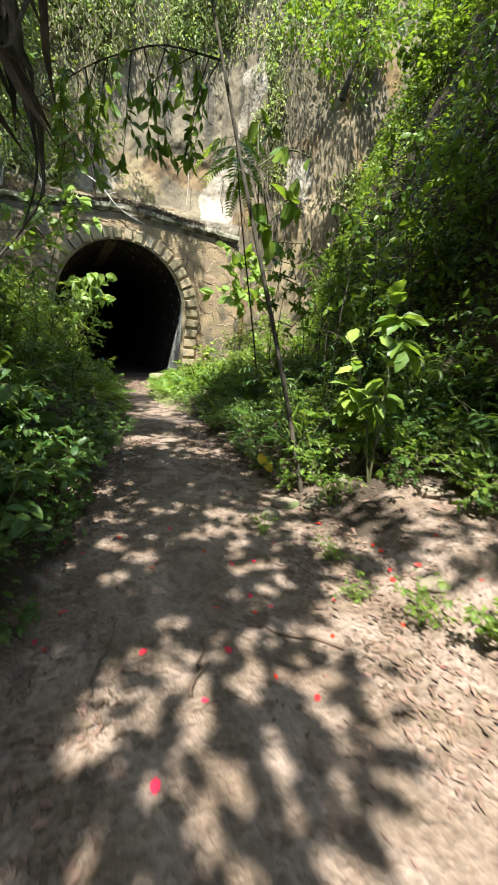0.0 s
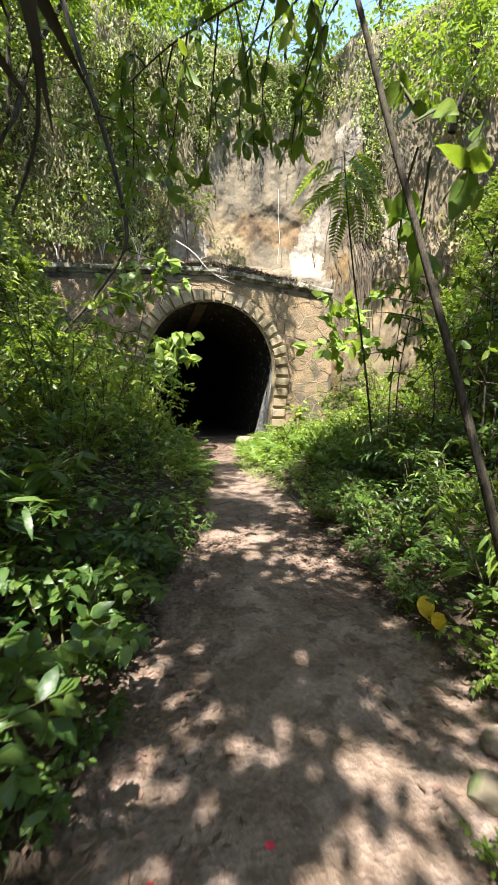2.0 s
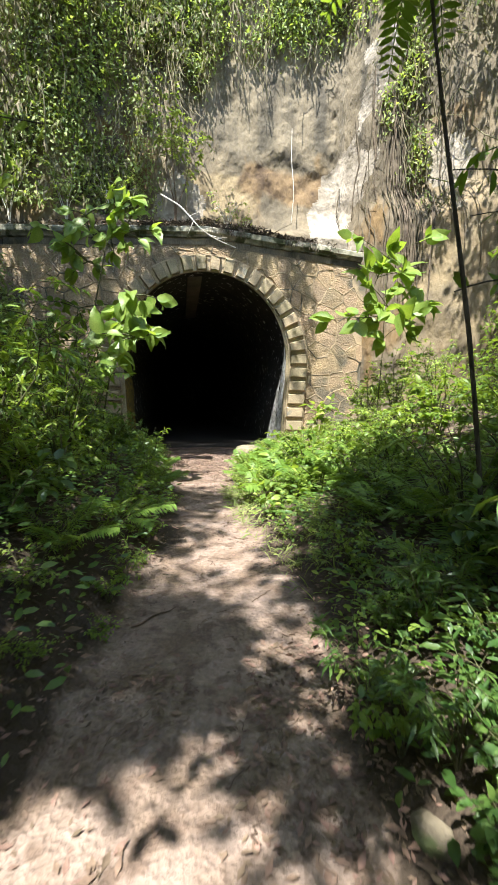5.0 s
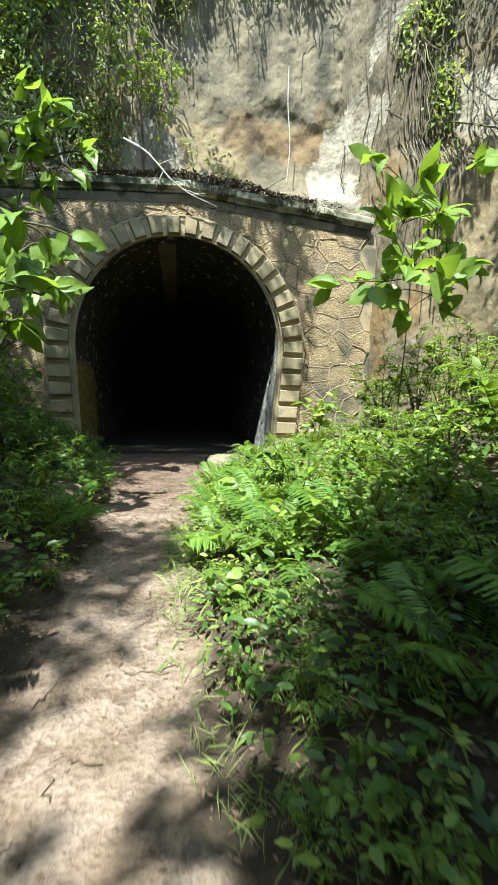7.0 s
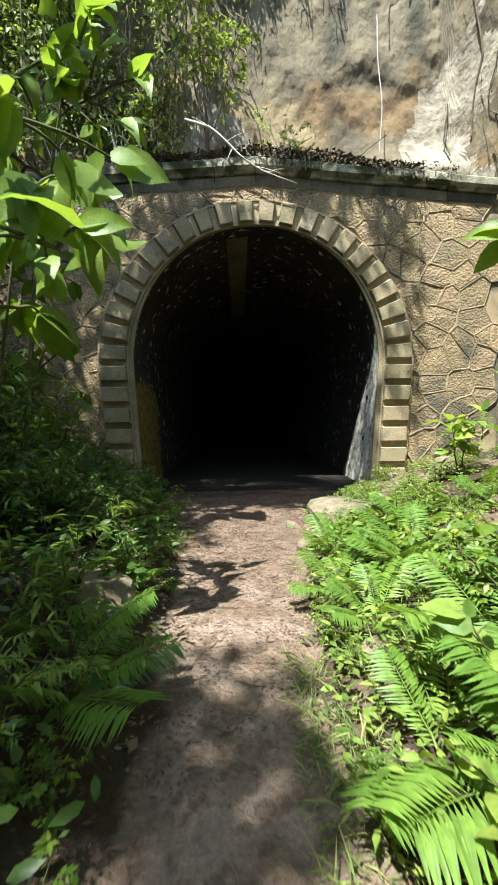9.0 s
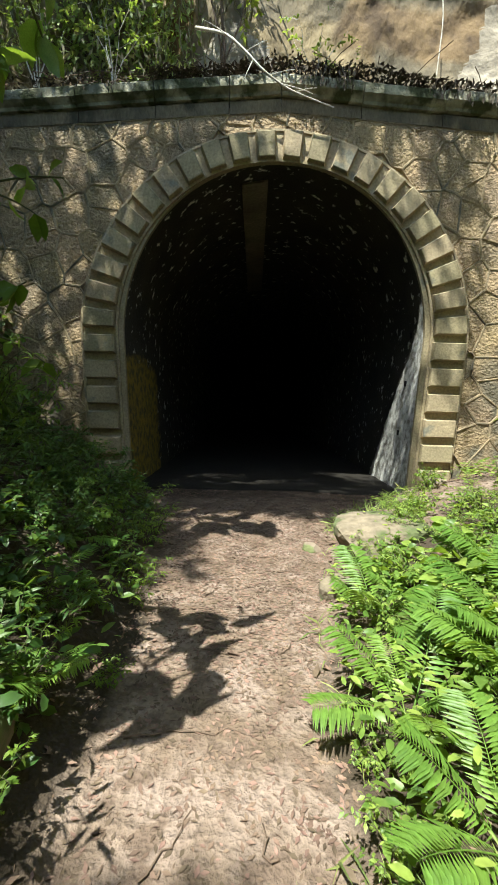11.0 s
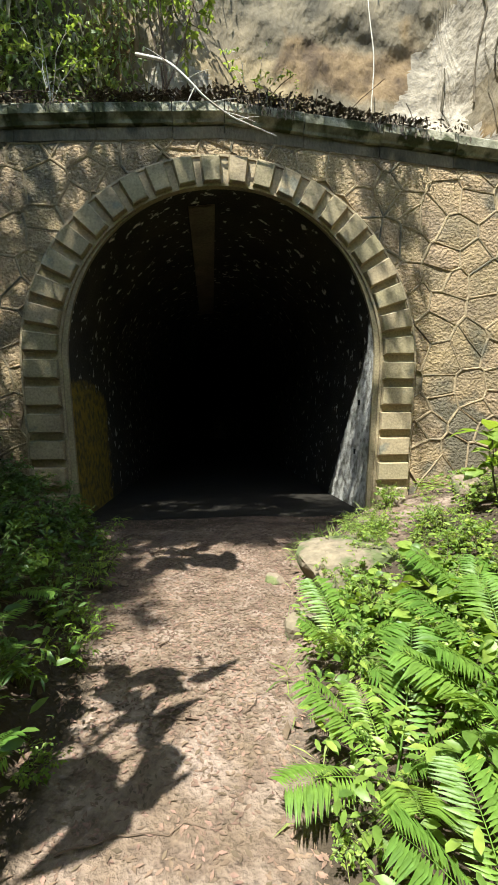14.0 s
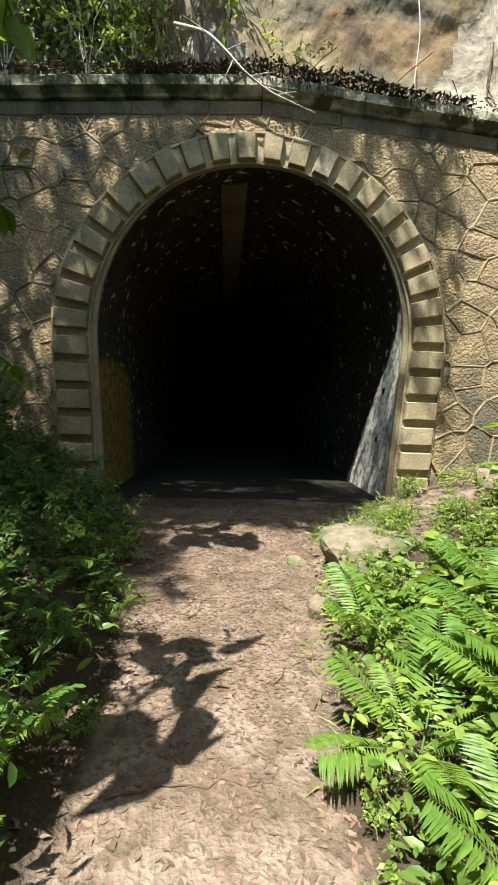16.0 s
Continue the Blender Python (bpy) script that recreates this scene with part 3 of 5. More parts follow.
# ---- cliff over the portal ----
def cliff_y(x, z):
    """How far back the rock face stands: a hollow under a lip, a sloping chute beside it, and a buttress further out."""
    y = 18.7 + 0.05 * (z - 8) + 0.16 * waves(x * 0.8, z * 0.5, 41, 0.8, 3) + 0.04 * waves(x, z * 0.6, 42, 2.6)
    lip = 9.0 + 0.20 * np.sin(1.5 * x + 0.9) + 0.08 * np.sin(4.3 * x) - 0.12 * np.abs(x - 4.7)
    span = smooth01((x - 2.2) / 1.6) * smooth01((7.0 - x) / 1.2)
    y = y + 0.05 * span * smooth01((lip - z) / 0.35 + 0.3) * smooth01((z - 6.6) / 2.4)
    y = y - 0.02 * span * np.exp(-((z - lip - 0.12) / 0.25) ** 2)
    y = y - 0.6 * smooth01((7.6 - z) / 1.3) * smooth01((x - 3.6) / 1.6)
    y = y - 2.1 * smooth01((x - 6.5) / 0.9) - 2.3 * smooth01((x - 7.6) / 2.6)
    y = y - 1.1 * smooth01((0.2 - x) / 2.0)
    return y


def build_cliff():
    xs = np.concatenate([np.linspace(-60, -8, 14), np.linspace(-7, 6.1, 130), np.linspace(6.15, 7.5, 46), np.linspace(7.55, 12, 46), np.linspace(13, 60, 14)])
    zs = np.linspace(-0.5, 15, 180)
    X, Z = np.meshgrid(xs, zs)
    foot = -0.5 + 6.3 * smooth01((6.75 - X) / 0.3) * smooth01((X + 5.3) / 0.3)
    Z = foot + (15 - foot) * (Z + 0.5) / 15.5
    craggy = np.array([noise.fractal(Vector((a * 0.9, b * 0.75, 3.0)), 0.9, 2.1, 6) for a, b in zip(X.ravel(), Z.ravel())]).reshape(X.shape)
    ledge = np.where(X < 6.5, smooth01((6.9 - Z) / 0.6), 0)
    Y = (cliff_y(X, Z) - 0.11 * craggy * (1 + 1.2 * np.exp(-((X - 6.75) / 0.45) ** 2))) * (1 - ledge) + np.minimum(cliff_y(X, Z), WALL_Y + 0.45) * ledge
    rows = [np.stack([X, Y, Z], -1)]
    for back_y, up in ((1.5, 0.6), (5, 1.8), (14, 4), (40, 8), (120, 10)):
        rows.append(np.stack([xs, Y[-1] + back_y, Z[-1] + up + 0.3 * waves(xs, xs * 0 + back_y, 44, 0.7)], -1)[None])
    G = np.concatenate(rows)
    ny, nx = G.shape[:2]
    i = np.arange(nx * ny).reshape(ny, nx)
    a, b, c, d = i[:-1, :-1].ravel(), i[:-1, 1:].ravel(), i[1:, 1:].ravel(), i[1:, :-1].ravel()
    F = np.concatenate([np.stack([a, b, c], 1), np.stack([a, c, d], 1)])
    me = tri_mesh("cliff", G.reshape(-1, 3), F, M_CLIFF, True)
    me.materials.append(M_CHUTE)
    cen = G.reshape(-1, 3)[F].mean(1)
    wide = 0.33 + 0.55 * smooth01((8.6 - cen[:, 2]) / 1.8)
    pale = np.abs(cen[:, 0] - 6.1 - 0.27 * (cen[:, 2] - 7)) + 0.30 * waves(cen[:, 0], cen[:, 2], 51, 2.2) < wide
    pale &= cen[:, 2] < 12
    crust = ((cen[:, 0] - 1.45) / 0.85) ** 2 + ((cen[:, 2] - 7.5) / 0.95) ** 2 + 0.7 * waves(cen[:, 0], cen[:, 2], 53, 3.2) < 0.75
    pale |= crust
    pale |= ((cen[:, 0] - 8.6) / 0.4) ** 2 + ((cen[:, 2] - 7.6) / 1.1) ** 2 + 0.7 * waves(cen[:, 0], cen[:, 2], 54, 2.4) < 0.7
    pale |= (np.abs(cen[:, 0] - 6.62 - 0.06 * waves(cen[:, 2], cen[:, 2] * 0, 52, 2.0)) < 0.16) & (cen[:, 2] < 6.8)
    me.polygons.foreach_set("material_index", pale.astype(np.int32))
    gx, gz = G[..., 0].ravel(), G[..., 2].ravel()
    rust = smooth01((gx - 2.8) / 0.8) * smooth01((6.9 - gx) / 0.6) * np.exp(-((gz - 8.35 - 0.15 * np.sin(2 * gx)) / 0.55) ** 2)
    tan = smooth01((4.3 - gx) / 1.2) * smooth01((gx - 1.2) / 0.6) * smooth01((8.9 - gz) / 0.6)
    tan = np.maximum(tan, 0.55 * smooth01((gx - 7.0) / 0.8) * smooth01((9.0 - gz) / 2.0))
    streak = smooth01((gz - 8.9) / 0.9) * (gx < 9)
    for word, values in (("rust", rust), ("tan", tan), ("streak", streak)):
        at = me.attributes.new(word, "FLOAT", "POINT")
        at.data.foreach_set("value", values.astype(np.float32))
    tagged(new("cliff", me), "tan and cream limestone cliff above the tunnel", "cliff", kind="structure")


build_cliff()

# ---- plants ----
def shrub(name, label, seed, h, spread, stems, leaf, size, per_stem, m_leaf, m_stem=None, wide=1.0, droop=0.3, thick=0.012, category="shrub", low=0.25):
    """Arching stems with side twigs that carry leaves."""
    rng = np.random.default_rng(seed)
    rods, P, D, U = [], [], [], []
    for s in range(stems):
        az = 2 * np.pi * (s + rng.uniform(-0.4, 0.4)) / stems
        out, hh = spread * rng.uniform(0.5, 1.0), h * rng.uniform(0.65, 1.0)
        u = np.linspace(0, 1, 6)
        wob = rng.normal(0, 0.03 * h, (6, 2)) * u[:, None]
        C = np.stack([np.cos(az) * out * u ** 1.5 + wob[:, 0], np.sin(az) * out * u ** 1.5 + wob[:, 1], hh * (u - 0.12 * u ** 3)], 1)
        rods.append(tube(C, thick * (1.05 - 0.85 * u), 4))
        twigs = [C]
        for k in range(max(3, per_stem // 12)):
            v = rng.uniform(low, 0.97)
            b = np.array([np.interp(v, u, C[:, c]) for c in range(3)])
            d = unit(rng.normal(0, 1, 3) * [1, 1, 0.35] + [np.cos(az) * 0.5, np.sin(az) * 0.5, 0.35])
            ln = spread * rng.uniform(0.25, 0.6)
            w = np.linspace(0, 1, 3)[:, None]
            tw = b + d * ln * w + np.array([0, 0, -0.25 * ln]) * w ** 2
            rods.append(tube(tw, thick * 0.35 * (1.1 - w[:, 0]), 3))
            twigs.append(tw)
        for k in range(per_stem):
            tw = twigs[rng.integers(0, len(twigs))]
            v = rng.uniform(0.3, 1.0) if tw is not C else rng.uniform(max(low, 0.4), 1.0)
            q = v * (len(tw) - 1)
            i = min(int(q), len(tw) - 2)
            p = tw[i] + (tw[i + 1] - tw[i]) * (q - i)
            g = unit(tw[i + 1] - tw[i])
            side = unit(np.cross(g, [0, 0, 1]) * rng.choice([-1, 1]) + g * 0.6 + rng.normal(0, 0.35, 3))
            P.append(p), D.append(side + [0, 0, -droop]), U.append(rng.normal(0, 0.35, 3) + [0, 0, 1])
    thing = tagged(empty(name), label, category)
    tagged(part("stem", tri_mesh("stem", *merged(rods), m_stem or M_STEM, True), thing), kind="stuff")
    n = len(P)
    part("foliage", tri_mesh("foliage", *placed(leaf, P, D, U, size * rng.uniform(0.6, 1.15, n), wide), m_leaf), thing)
    return thing


def frond_mesh(seed, length, arch, pairs=26):
    rng = np.random.default_rng(seed)
    u = np.linspace(0, 1, 9)
    C = np.stack([length * (u - 0.12 * u ** 3), 0.03 * length * np.sin(3 * u + seed), length * (0.6 * u * (1 - arch * u))], 1)
    rod = tube(C, 0.005 * (1.1 - u), 4)
    P, D, U, S = [], [], [], []
    for k in range(pairs):
        v = 0.14 + 0.86 * k / pairs
        p = np.array([np.interp(v, u, C[:, c]) for c in range(3)])
        p2 = np.array([np.interp(min(v + 0.03, 1), u, C[:, c]) for c in range(3)])
        g = unit(p2 - p + 1e-6)
        n = unit(np.cross(g, [0, 1, 0]))
        n = n if n[2] > 0 else -n
        ln = 0.26 * length * math.sin(math.pi * min(0.97, 0.12 + 0.88 * (1 - v) ** 0.75)) ** 0.8 + 0.01
        for s in (-1, 1):
            P.append(p), D.append(np.array([0, s, 0]) + 0.42 * g + rng.normal(0, 0.05, 3) + [0, 0, -0.12]), U.append(n), S.append(ln)
    tip = placed(T_PINNA, P, D, U, S, 0.72)
    return tri_mesh("frond", *merged([tip, rod]), M_FERN)


FRONDS = [frond_mesh(s, 0.48 + 0.05 * s, 0.42 + 0.05 * (s % 3)) for s in range(5)]


def fern(seed, x, y, fronds=8, scale=1.0, lift=0.0):
    rng = np.random.default_rng(seed)
    z = float(ground_z(x, y)) + lift
    thing = tagged(empty("fern", pose(x, y, z - 0.02)), "green fern with arching pinnate fronds on the bank", "fern", "ferns beside the path")
    for k in range(fronds):
        f = part("frond", FRONDS[rng.integers(0, 5)], thing)
        f.matrix_basis = pose(0, 0, 0, rng.uniform(-12, 12), rng.uniform(-28, 12), 360 * (k + rng.uniform(-0.3, 0.3)) / fronds) @ Matrix.Scale(scale * rng.uniform(0.7, 1.1), 4)
    return thing


def spot(x, y, rz=0, s=1.0, sink=0.03, tilt=0):
    return pose(x, y, float(ground_z(x, y)) - sink, tilt, 0, rz) @ Matrix.Scale(s, 4)


def put(proto, m, group=""):
    """A copy of a prototype with its own size."""
    made = copy_thing(proto, m)
    made.matrix_basis = m
    if group:
        tagged(made, group=group)
    return made


def crown_leaves(rng, centers, radii, per, size, leaf):
    P, D, U = [], [], []
    for c, r in zip(centers, radii):
        d = unit(rng.normal(0, 1, (per, 3)))
        q = c + d * r * rng.uniform(0.35, 1.0, (per, 1)) ** 0.6 * [1, 1, 0.6]
        P.append(q), D.append(d * [1, 1, 0.4] + [0, 0, -0.4] + rng.normal(0, 0.4, (per, 3))), U.append(rng.normal(0, 0.5, (per, 3)) + [0, 0, 1])
    P, D, U = np.concatenate(P), np.concatenate(D), np.concatenate(U)
    return placed(leaf, P, D, U, size * rng.uniform(0.6, 1.2, len(P)))


def tree(name, label, seed, base, crown, reach, clumps, clump_r, per, size, trunk_r, m_leaf, leaf=T_OVAL, flat=0.5, tall=0.0):
    """A trunk from base to under the crown, limbs to each clump of leaves; tall: how far the crown moves towards the
    sun, out of view, its shade kept.
    """
    rng = np.random.default_rng(seed)
    base, crown = np.array(base, float), np.array(crown, float) + tall * np.array((-0.6, -1.0, 2.4))
    u = np.linspace(0, 1, 12)[:, None]
    C = base + (crown - base) * u + np.array([[0, 0, 0.0]]) + rng.normal(0, 0.06, (12, 3)) * u * (1 - u) * 4
    C[:, 2] = base[2] + (crown[2] - base[2]) * u[:, 0] ** 0.85
    rods = [tube(C, trunk_r * (1.1 - 0.8 * u[:, 0]), 8)]
    cen, rad = [], []
    for k in range(clumps):
        d = rng.normal(0, 1, 3) * [1, 1, flat]
        d = d / np.linalg.norm(d) * rng.uniform(0.3, 1.0) ** 0.6
        c = crown + d * reach * [1, 1, flat]
        cen.append(c), rad.append(clump_r * rng.uniform(0.6, 1.3))
        v = rng.uniform(0.6, 0.98)
        b = np.array([np.interp(v, u[:, 0], C[:, i]) for i in range(3)])
        w = np.linspace(0, 1, 6)[:, None]
        limb = b + (c - b) * w + np.array([0, 0, 0.12 * np.linalg.norm(c - b)]) * w * (1 - w) * 2 + rng.normal(0, 0.04, (6, 3)) * w
        if clumps > 60 and k % 3:
            continue
        rods.append(tube(limb, min(0.011, trunk_r * 0.1) * (1.1 - w[:, 0]), 4))
    thing = tagged(empty(name), label, "tree")
    part("trunk", tri_mesh("trunk", *merged(rods), M_BARK, True), thing)
    part("crown", tri_mesh("crown", *crown_leaves(rng, cen, rad, per, size, leaf), m_leaf), thing)
    return thing

# ---- trees on the sides of the cutting, most crowns out of view and placed for their shade ----
tree("tree", "broadleaf tree with a dense crown reaching over the path", 1, (-3.4, -1.5, 1.8), (-2.2, 0.8, 7.2), 2.8, 30, 0.66, 180, 0.25, 0.13, M_LEAF)
tree("tree", "slender broadleaf tree leaning over the shaded bank", 2, (-4.0, 2.0, 4.0), (-1.5, 2.2, 8.0), 2.3, 15, 0.62, 180, 0.25, 0.12, M_LEAF)
tree("tree", "tall broadleaf tree leaning over the cutting", 3, (-4.9, 6.0, 5.0), (-2.4, 5.7, 9.6), 1.9, 11, 0.55, 100, 0.22, 0.12, M_LEAF, tall=1.0)
tree("tree", "tall broadleaf tree with an open crown on the bank", 7, (-5.2, 11.6, 5.4), (-0.15, 13.3, 9.8), 1.9, 54, 0.52, 100, 0.22, 0.08, M_LEAF, tall=1.7)
tree("tree", "broadleaf tree shading the bank before the portal", 8, (-5.2, 10.0, 5.4), (-2.95, 10.6, 9.8), 1.8, 44, 0.6, 130, 0.22, 0.12, M_LEAF, tall=1.2)
tree("tree", "broadleaf tree shading the side of the portal", 9, (-5.6, 13.8, 6.0), (-3.2, 13.7, 9.8), 1.9, 40, 0.55, 120, 0.2, 0.12, M_LEAF, tall=0.8)
tree("tree", "tall broadleaf tree leaning towards the portal", 5, (-4.5, 14.6, 6.0), (0.3, 14.7, 10.0), 3.5, 130, 0.42, 90, 0.17, 0.09, M_LEAF, T_TINY, 0.22, tall=1.5)
tree("tree", "broadleaf tree reaching over the bank from the slope", 6, (6.2, 0.9, 4.6), (1.95, 4.7, 8.0), 1.2, 50, 0.58, 150, 0.22, 0.10, M_LEAF, tall=0.5)
tree("tree", "dark broadleaf tree on the steep bank", 4, (7.0, -2.0, 4.2), (4.6, 1.6, 7.8), 1.7, 30, 0.6, 110, 0.2, 0.11, M_LEAF)
tree("tree", "broadleaf tree shading the foot of the steep bank", 10, (5.0, -2.6, 3.0), (2.9, 1.1, 7.4), 1.8, 42, 0.6, 120, 0.2, 0.11, M_LEAF)
tree("tree", "low broadleaf tree shading the edge of the path", 11, (-3.6, -2.4, 1.8), (-2.55, -0.7, 6.2), 0.95, 24, 0.45, 130, 0.2, 0.10, M_LEAF)
tree("tree", "slim broadleaf tree with a small crown on the bank", 12, (-5.4, 8.2, 5.6), (-2.6, 8.5, 9.8), 0.9, 18, 0.5, 110, 0.2, 0.10, M_LEAF, tall=1.0)
tree("tree", "thin broadleaf tree with a small crown high over the path", 13, (-5.2, 5.0, 5.2), (-0.9, 7.1, 9.0), 0.7, 12, 0.45, 100, 0.2, 0.08, M_LEAF, tall=1.0)
tree("tree", "broadleaf tree with a light crown over the shaded path", 14, (-3.8, -0.4, 2.6), (0.05, 1.75, 8.3), 1.2, 6, 0.55, 120, 0.2, 0.09, M_LEAF)
tree("tree", "broadleaf tree with an open crown over the bank's foot", 15, (4.6, -3.4, 2.6), (1.3, -1.6, 7.6), 0.95, 6, 0.42, 90, 0.2, 0.09, M_LEAF)
tree("tree", "tall broadleaf tree with an open crown over the path", 17, (-5.0, 3.8, 5.2), (-1.2, 4.3, 9.8), 1.3, 10, 0.45, 100, 0.2, 0.09, M_LEAF, tall=0.8)
tree("tree", "slim broadleaf tree with a small crown reaching out from the slope", 51, (6.4, 3.2, 5.4), (2.3, 5.85, 8.0), 0.7, 15, 0.5, 140, 0.22, 0.08, M_LEAF, tall=0.5)
tree("tree", "tall thin broadleaf tree with sparse leaves above the path", 52, (-5.2, 5.6, 5.4), (-1.35, 5.3, 9.8), 0.9, 5, 0.40, 80, 0.2, 0.08, M_LEAF, tall=0.8)
# the next three are unseen, added to block sky light from behind and overhead
tree("tree", "unseen broadleaf tree added to block sky light at the path start", 18, (4.4, -6.4, 2.6), (1.9, -5.6, 7.4), 2.6, 60, 0.6, 110, 0.22, 0.12, M_LEAF)
tree("tree", "unseen dense broadleaf tree added to darken the path start", 19, (-3.6, -7.0, 2.4), (-1.4, -6.2, 8.0), 2.8, 56, 0.65, 110, 0.22, 0.13, M_LEAF)
tree("tree", "broadleaf tree with a dense crown added out of view to darken the bank", 50, (7.4, 4.0, 6.0), (4.7, 4.6, 10.4), 2.2, 46, 0.6, 110, 0.22, 0.12, M_LEAF)
for k, (x, y, z) in enumerate([(-6, 14, 7), (-7, 19, 10), (-3, 21, 15), (0, 20.5, 15), (2.5, 21, 15.5), (5.5, 20, 15), (8.5, 18, 14.5), (9, 9, 9), (8.5, 13, 10), (-8, 7, 8), (8.0, 5, 9), (12, 17, 13), (-1, 27, 16), (-4.5, 17.5, 11), (7.5, 0, 8)]):
    tree("tree", "leafy tree on top of the cutting", 20 + k, (x, y, z - 0.6), (x + 0.4 * math.sin(k), y - 0.5, z + 2.2 + 0.6 * math.cos(2 * k)), 2.4, 26, 0.75, 90, 0.22, 0.10, M_BRIGHT if k % 3 == 0 else M_LEAF, T_TINY, 0.9)


def ground_points(x, y):
    e = 0.05
    z = ground_z(x, y)
    nx, ny = (ground_z(x + e, y) - z) / e, (ground_z(x, y + e) - z) / e
    return np.stack([x, y, z], 1), unit(np.stack([-nx, -ny, np.ones(len(x))], 1))


def stuff(name, label, pieces, material, category):
    me = tri_mesh(name, *merged(pieces), material)
    return tagged(new(name, me), label, category, kind="stuff")


def scatter_ground(name, label, seed, n, xr, yr, leaf, size, material, keep, up=0.7, lift=0.05, wide=1.0, category="plants"):
    """Many small leaves over a stretch of ground."""
    rng = np.random.default_rng(seed)
    x, y = rng.uniform(*xr, n), rng.uniform(*yr, n)
    k = keep(x, y, rng.uniform(0, 1, n))
    x, y = x[k], y[k]
    n = len(x)
    P, Nn = ground_points(x, y)
    P = P + Nn * (lift * rng.uniform(0.1, 1, (n, 1)))
    a = rng.uniform(0, 2 * np.pi, n)
    D = np.stack([np.cos(a), np.sin(a), rng.uniform(-0.2, 0.6, n) * up], 1)
    U = Nn + rng.normal(0, 0.3, (n, 3))
    return stuff(name, label, [placed(leaf, P, D, U, size * rng.uniform(0.5, 1.25, n), wide)], material, category)


def off_path(x, y):
    """How far beside the trodden floor, in metres."""
    return np.maximum(np.interp(y, PY, PL) - x, x - np.interp(y, PY, PR))


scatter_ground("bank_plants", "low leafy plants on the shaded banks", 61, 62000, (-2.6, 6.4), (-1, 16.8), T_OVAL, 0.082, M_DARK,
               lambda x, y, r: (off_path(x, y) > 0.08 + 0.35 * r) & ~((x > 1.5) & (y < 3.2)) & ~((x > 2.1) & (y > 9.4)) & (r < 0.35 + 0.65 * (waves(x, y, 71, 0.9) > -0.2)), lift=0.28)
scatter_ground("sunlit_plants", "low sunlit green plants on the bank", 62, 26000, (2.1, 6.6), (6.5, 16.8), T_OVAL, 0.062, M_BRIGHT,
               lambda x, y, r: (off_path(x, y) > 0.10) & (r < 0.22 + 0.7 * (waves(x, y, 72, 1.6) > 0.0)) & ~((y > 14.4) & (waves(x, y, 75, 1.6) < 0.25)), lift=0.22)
scatter_ground("grass", "short green grass along the path edge", 63, 22000, (1.9, 4.8), (7.0, 16.6), T_BLADE, 0.16, M_GRASS,
               lambda x, y, r: (off_path(x, y) > -0.05) & (off_path(x, y) < 0.8) & (r < 0.15 + 0.75 * (waves(x, y, 73, 1.5) > 0.15)), up=3.0, lift=0.02)
scatter_ground("grass", "tufts of fresh grass at the path edge", 69, 7000, (2.0, 3.0), (7.8, 11.4), T_BLADE, 0.12, M_GRASS,
               lambda x, y, r: (off_path(x, y) > -0.10) & (off_path(x, y) < 0.45) & (r < 0.12 + 0.8 * (waves(x, y, 79, 2.6) > 0.1)), up=3.0, lift=0.02)
scatter_ground("leaf_litter", "brown dead leaves scattered on the earth", 64, 85000, (-1.8, 7.0), (-1.0, 17.6), T_CURL, 0.036, M_LITTER,
               lambda x, y, r: r < np.where(off_path(x, y) > -0.12, 0.6, np.where(y > 12.2, 0.9 * (waves(x, y, 76, 2.0) > -0.5), 0.05 + 0.25 * (waves(x, y, 77, 1.7) > 0.25))), up=0.15, lift=0.005, category="leaf litter")
scatter_ground("leaf_chips", "small brown and tan leaf chips strewn on the path", 67, 60000, (0.6, 4.4), (10.5, 17.4), T_CURL, 0.033, M_LITTER,
               lambda x, y, r: (off_path(x, y) < 0.1) & (r < 0.35 + 0.65 * smooth01((y - 11.5) / 2.5)), up=0.1, lift=0.004, category="leaf litter")
scatter_ground("large_leaf_litter", "large curled dead leaves on the banks", 66, 2600, (-1.8, 7.0), (-1.0, 16.8), T_CURL, 0.085, M_LITTER,
               lambda x, y, r: r < np.where(off_path(x, y) > -0.1, 0.7, 0.0), up=0.6, lift=0.03, category="leaf litter")
scatter_ground("edge_litter", "dark dead leaves gathered along the path edge", 68, 20000, (-0.8, 2.6), (0.6, 7.2), T_CURL, 0.055, M_LITTER,
               lambda x, y, r: (off_path(x, y) > -0.55 + 0.2 * r) & (off_path(x, y) < 0.25) & (r < 0.15 + 0.6 * (waves(x, y, 78, 1.8) > -0.1)), up=0.4, lift=0.012, category="leaf litter")
scatter_ground("fallen_petals", "red flower petals fallen on the path", 65, 60, (-0.6, 2.4), (0.5, 3.0), T_OVAL, 0.05, M_RED, lambda x, y, r: r < 2, up=0.3, lift=0.01, wide=1.5, category="petals")


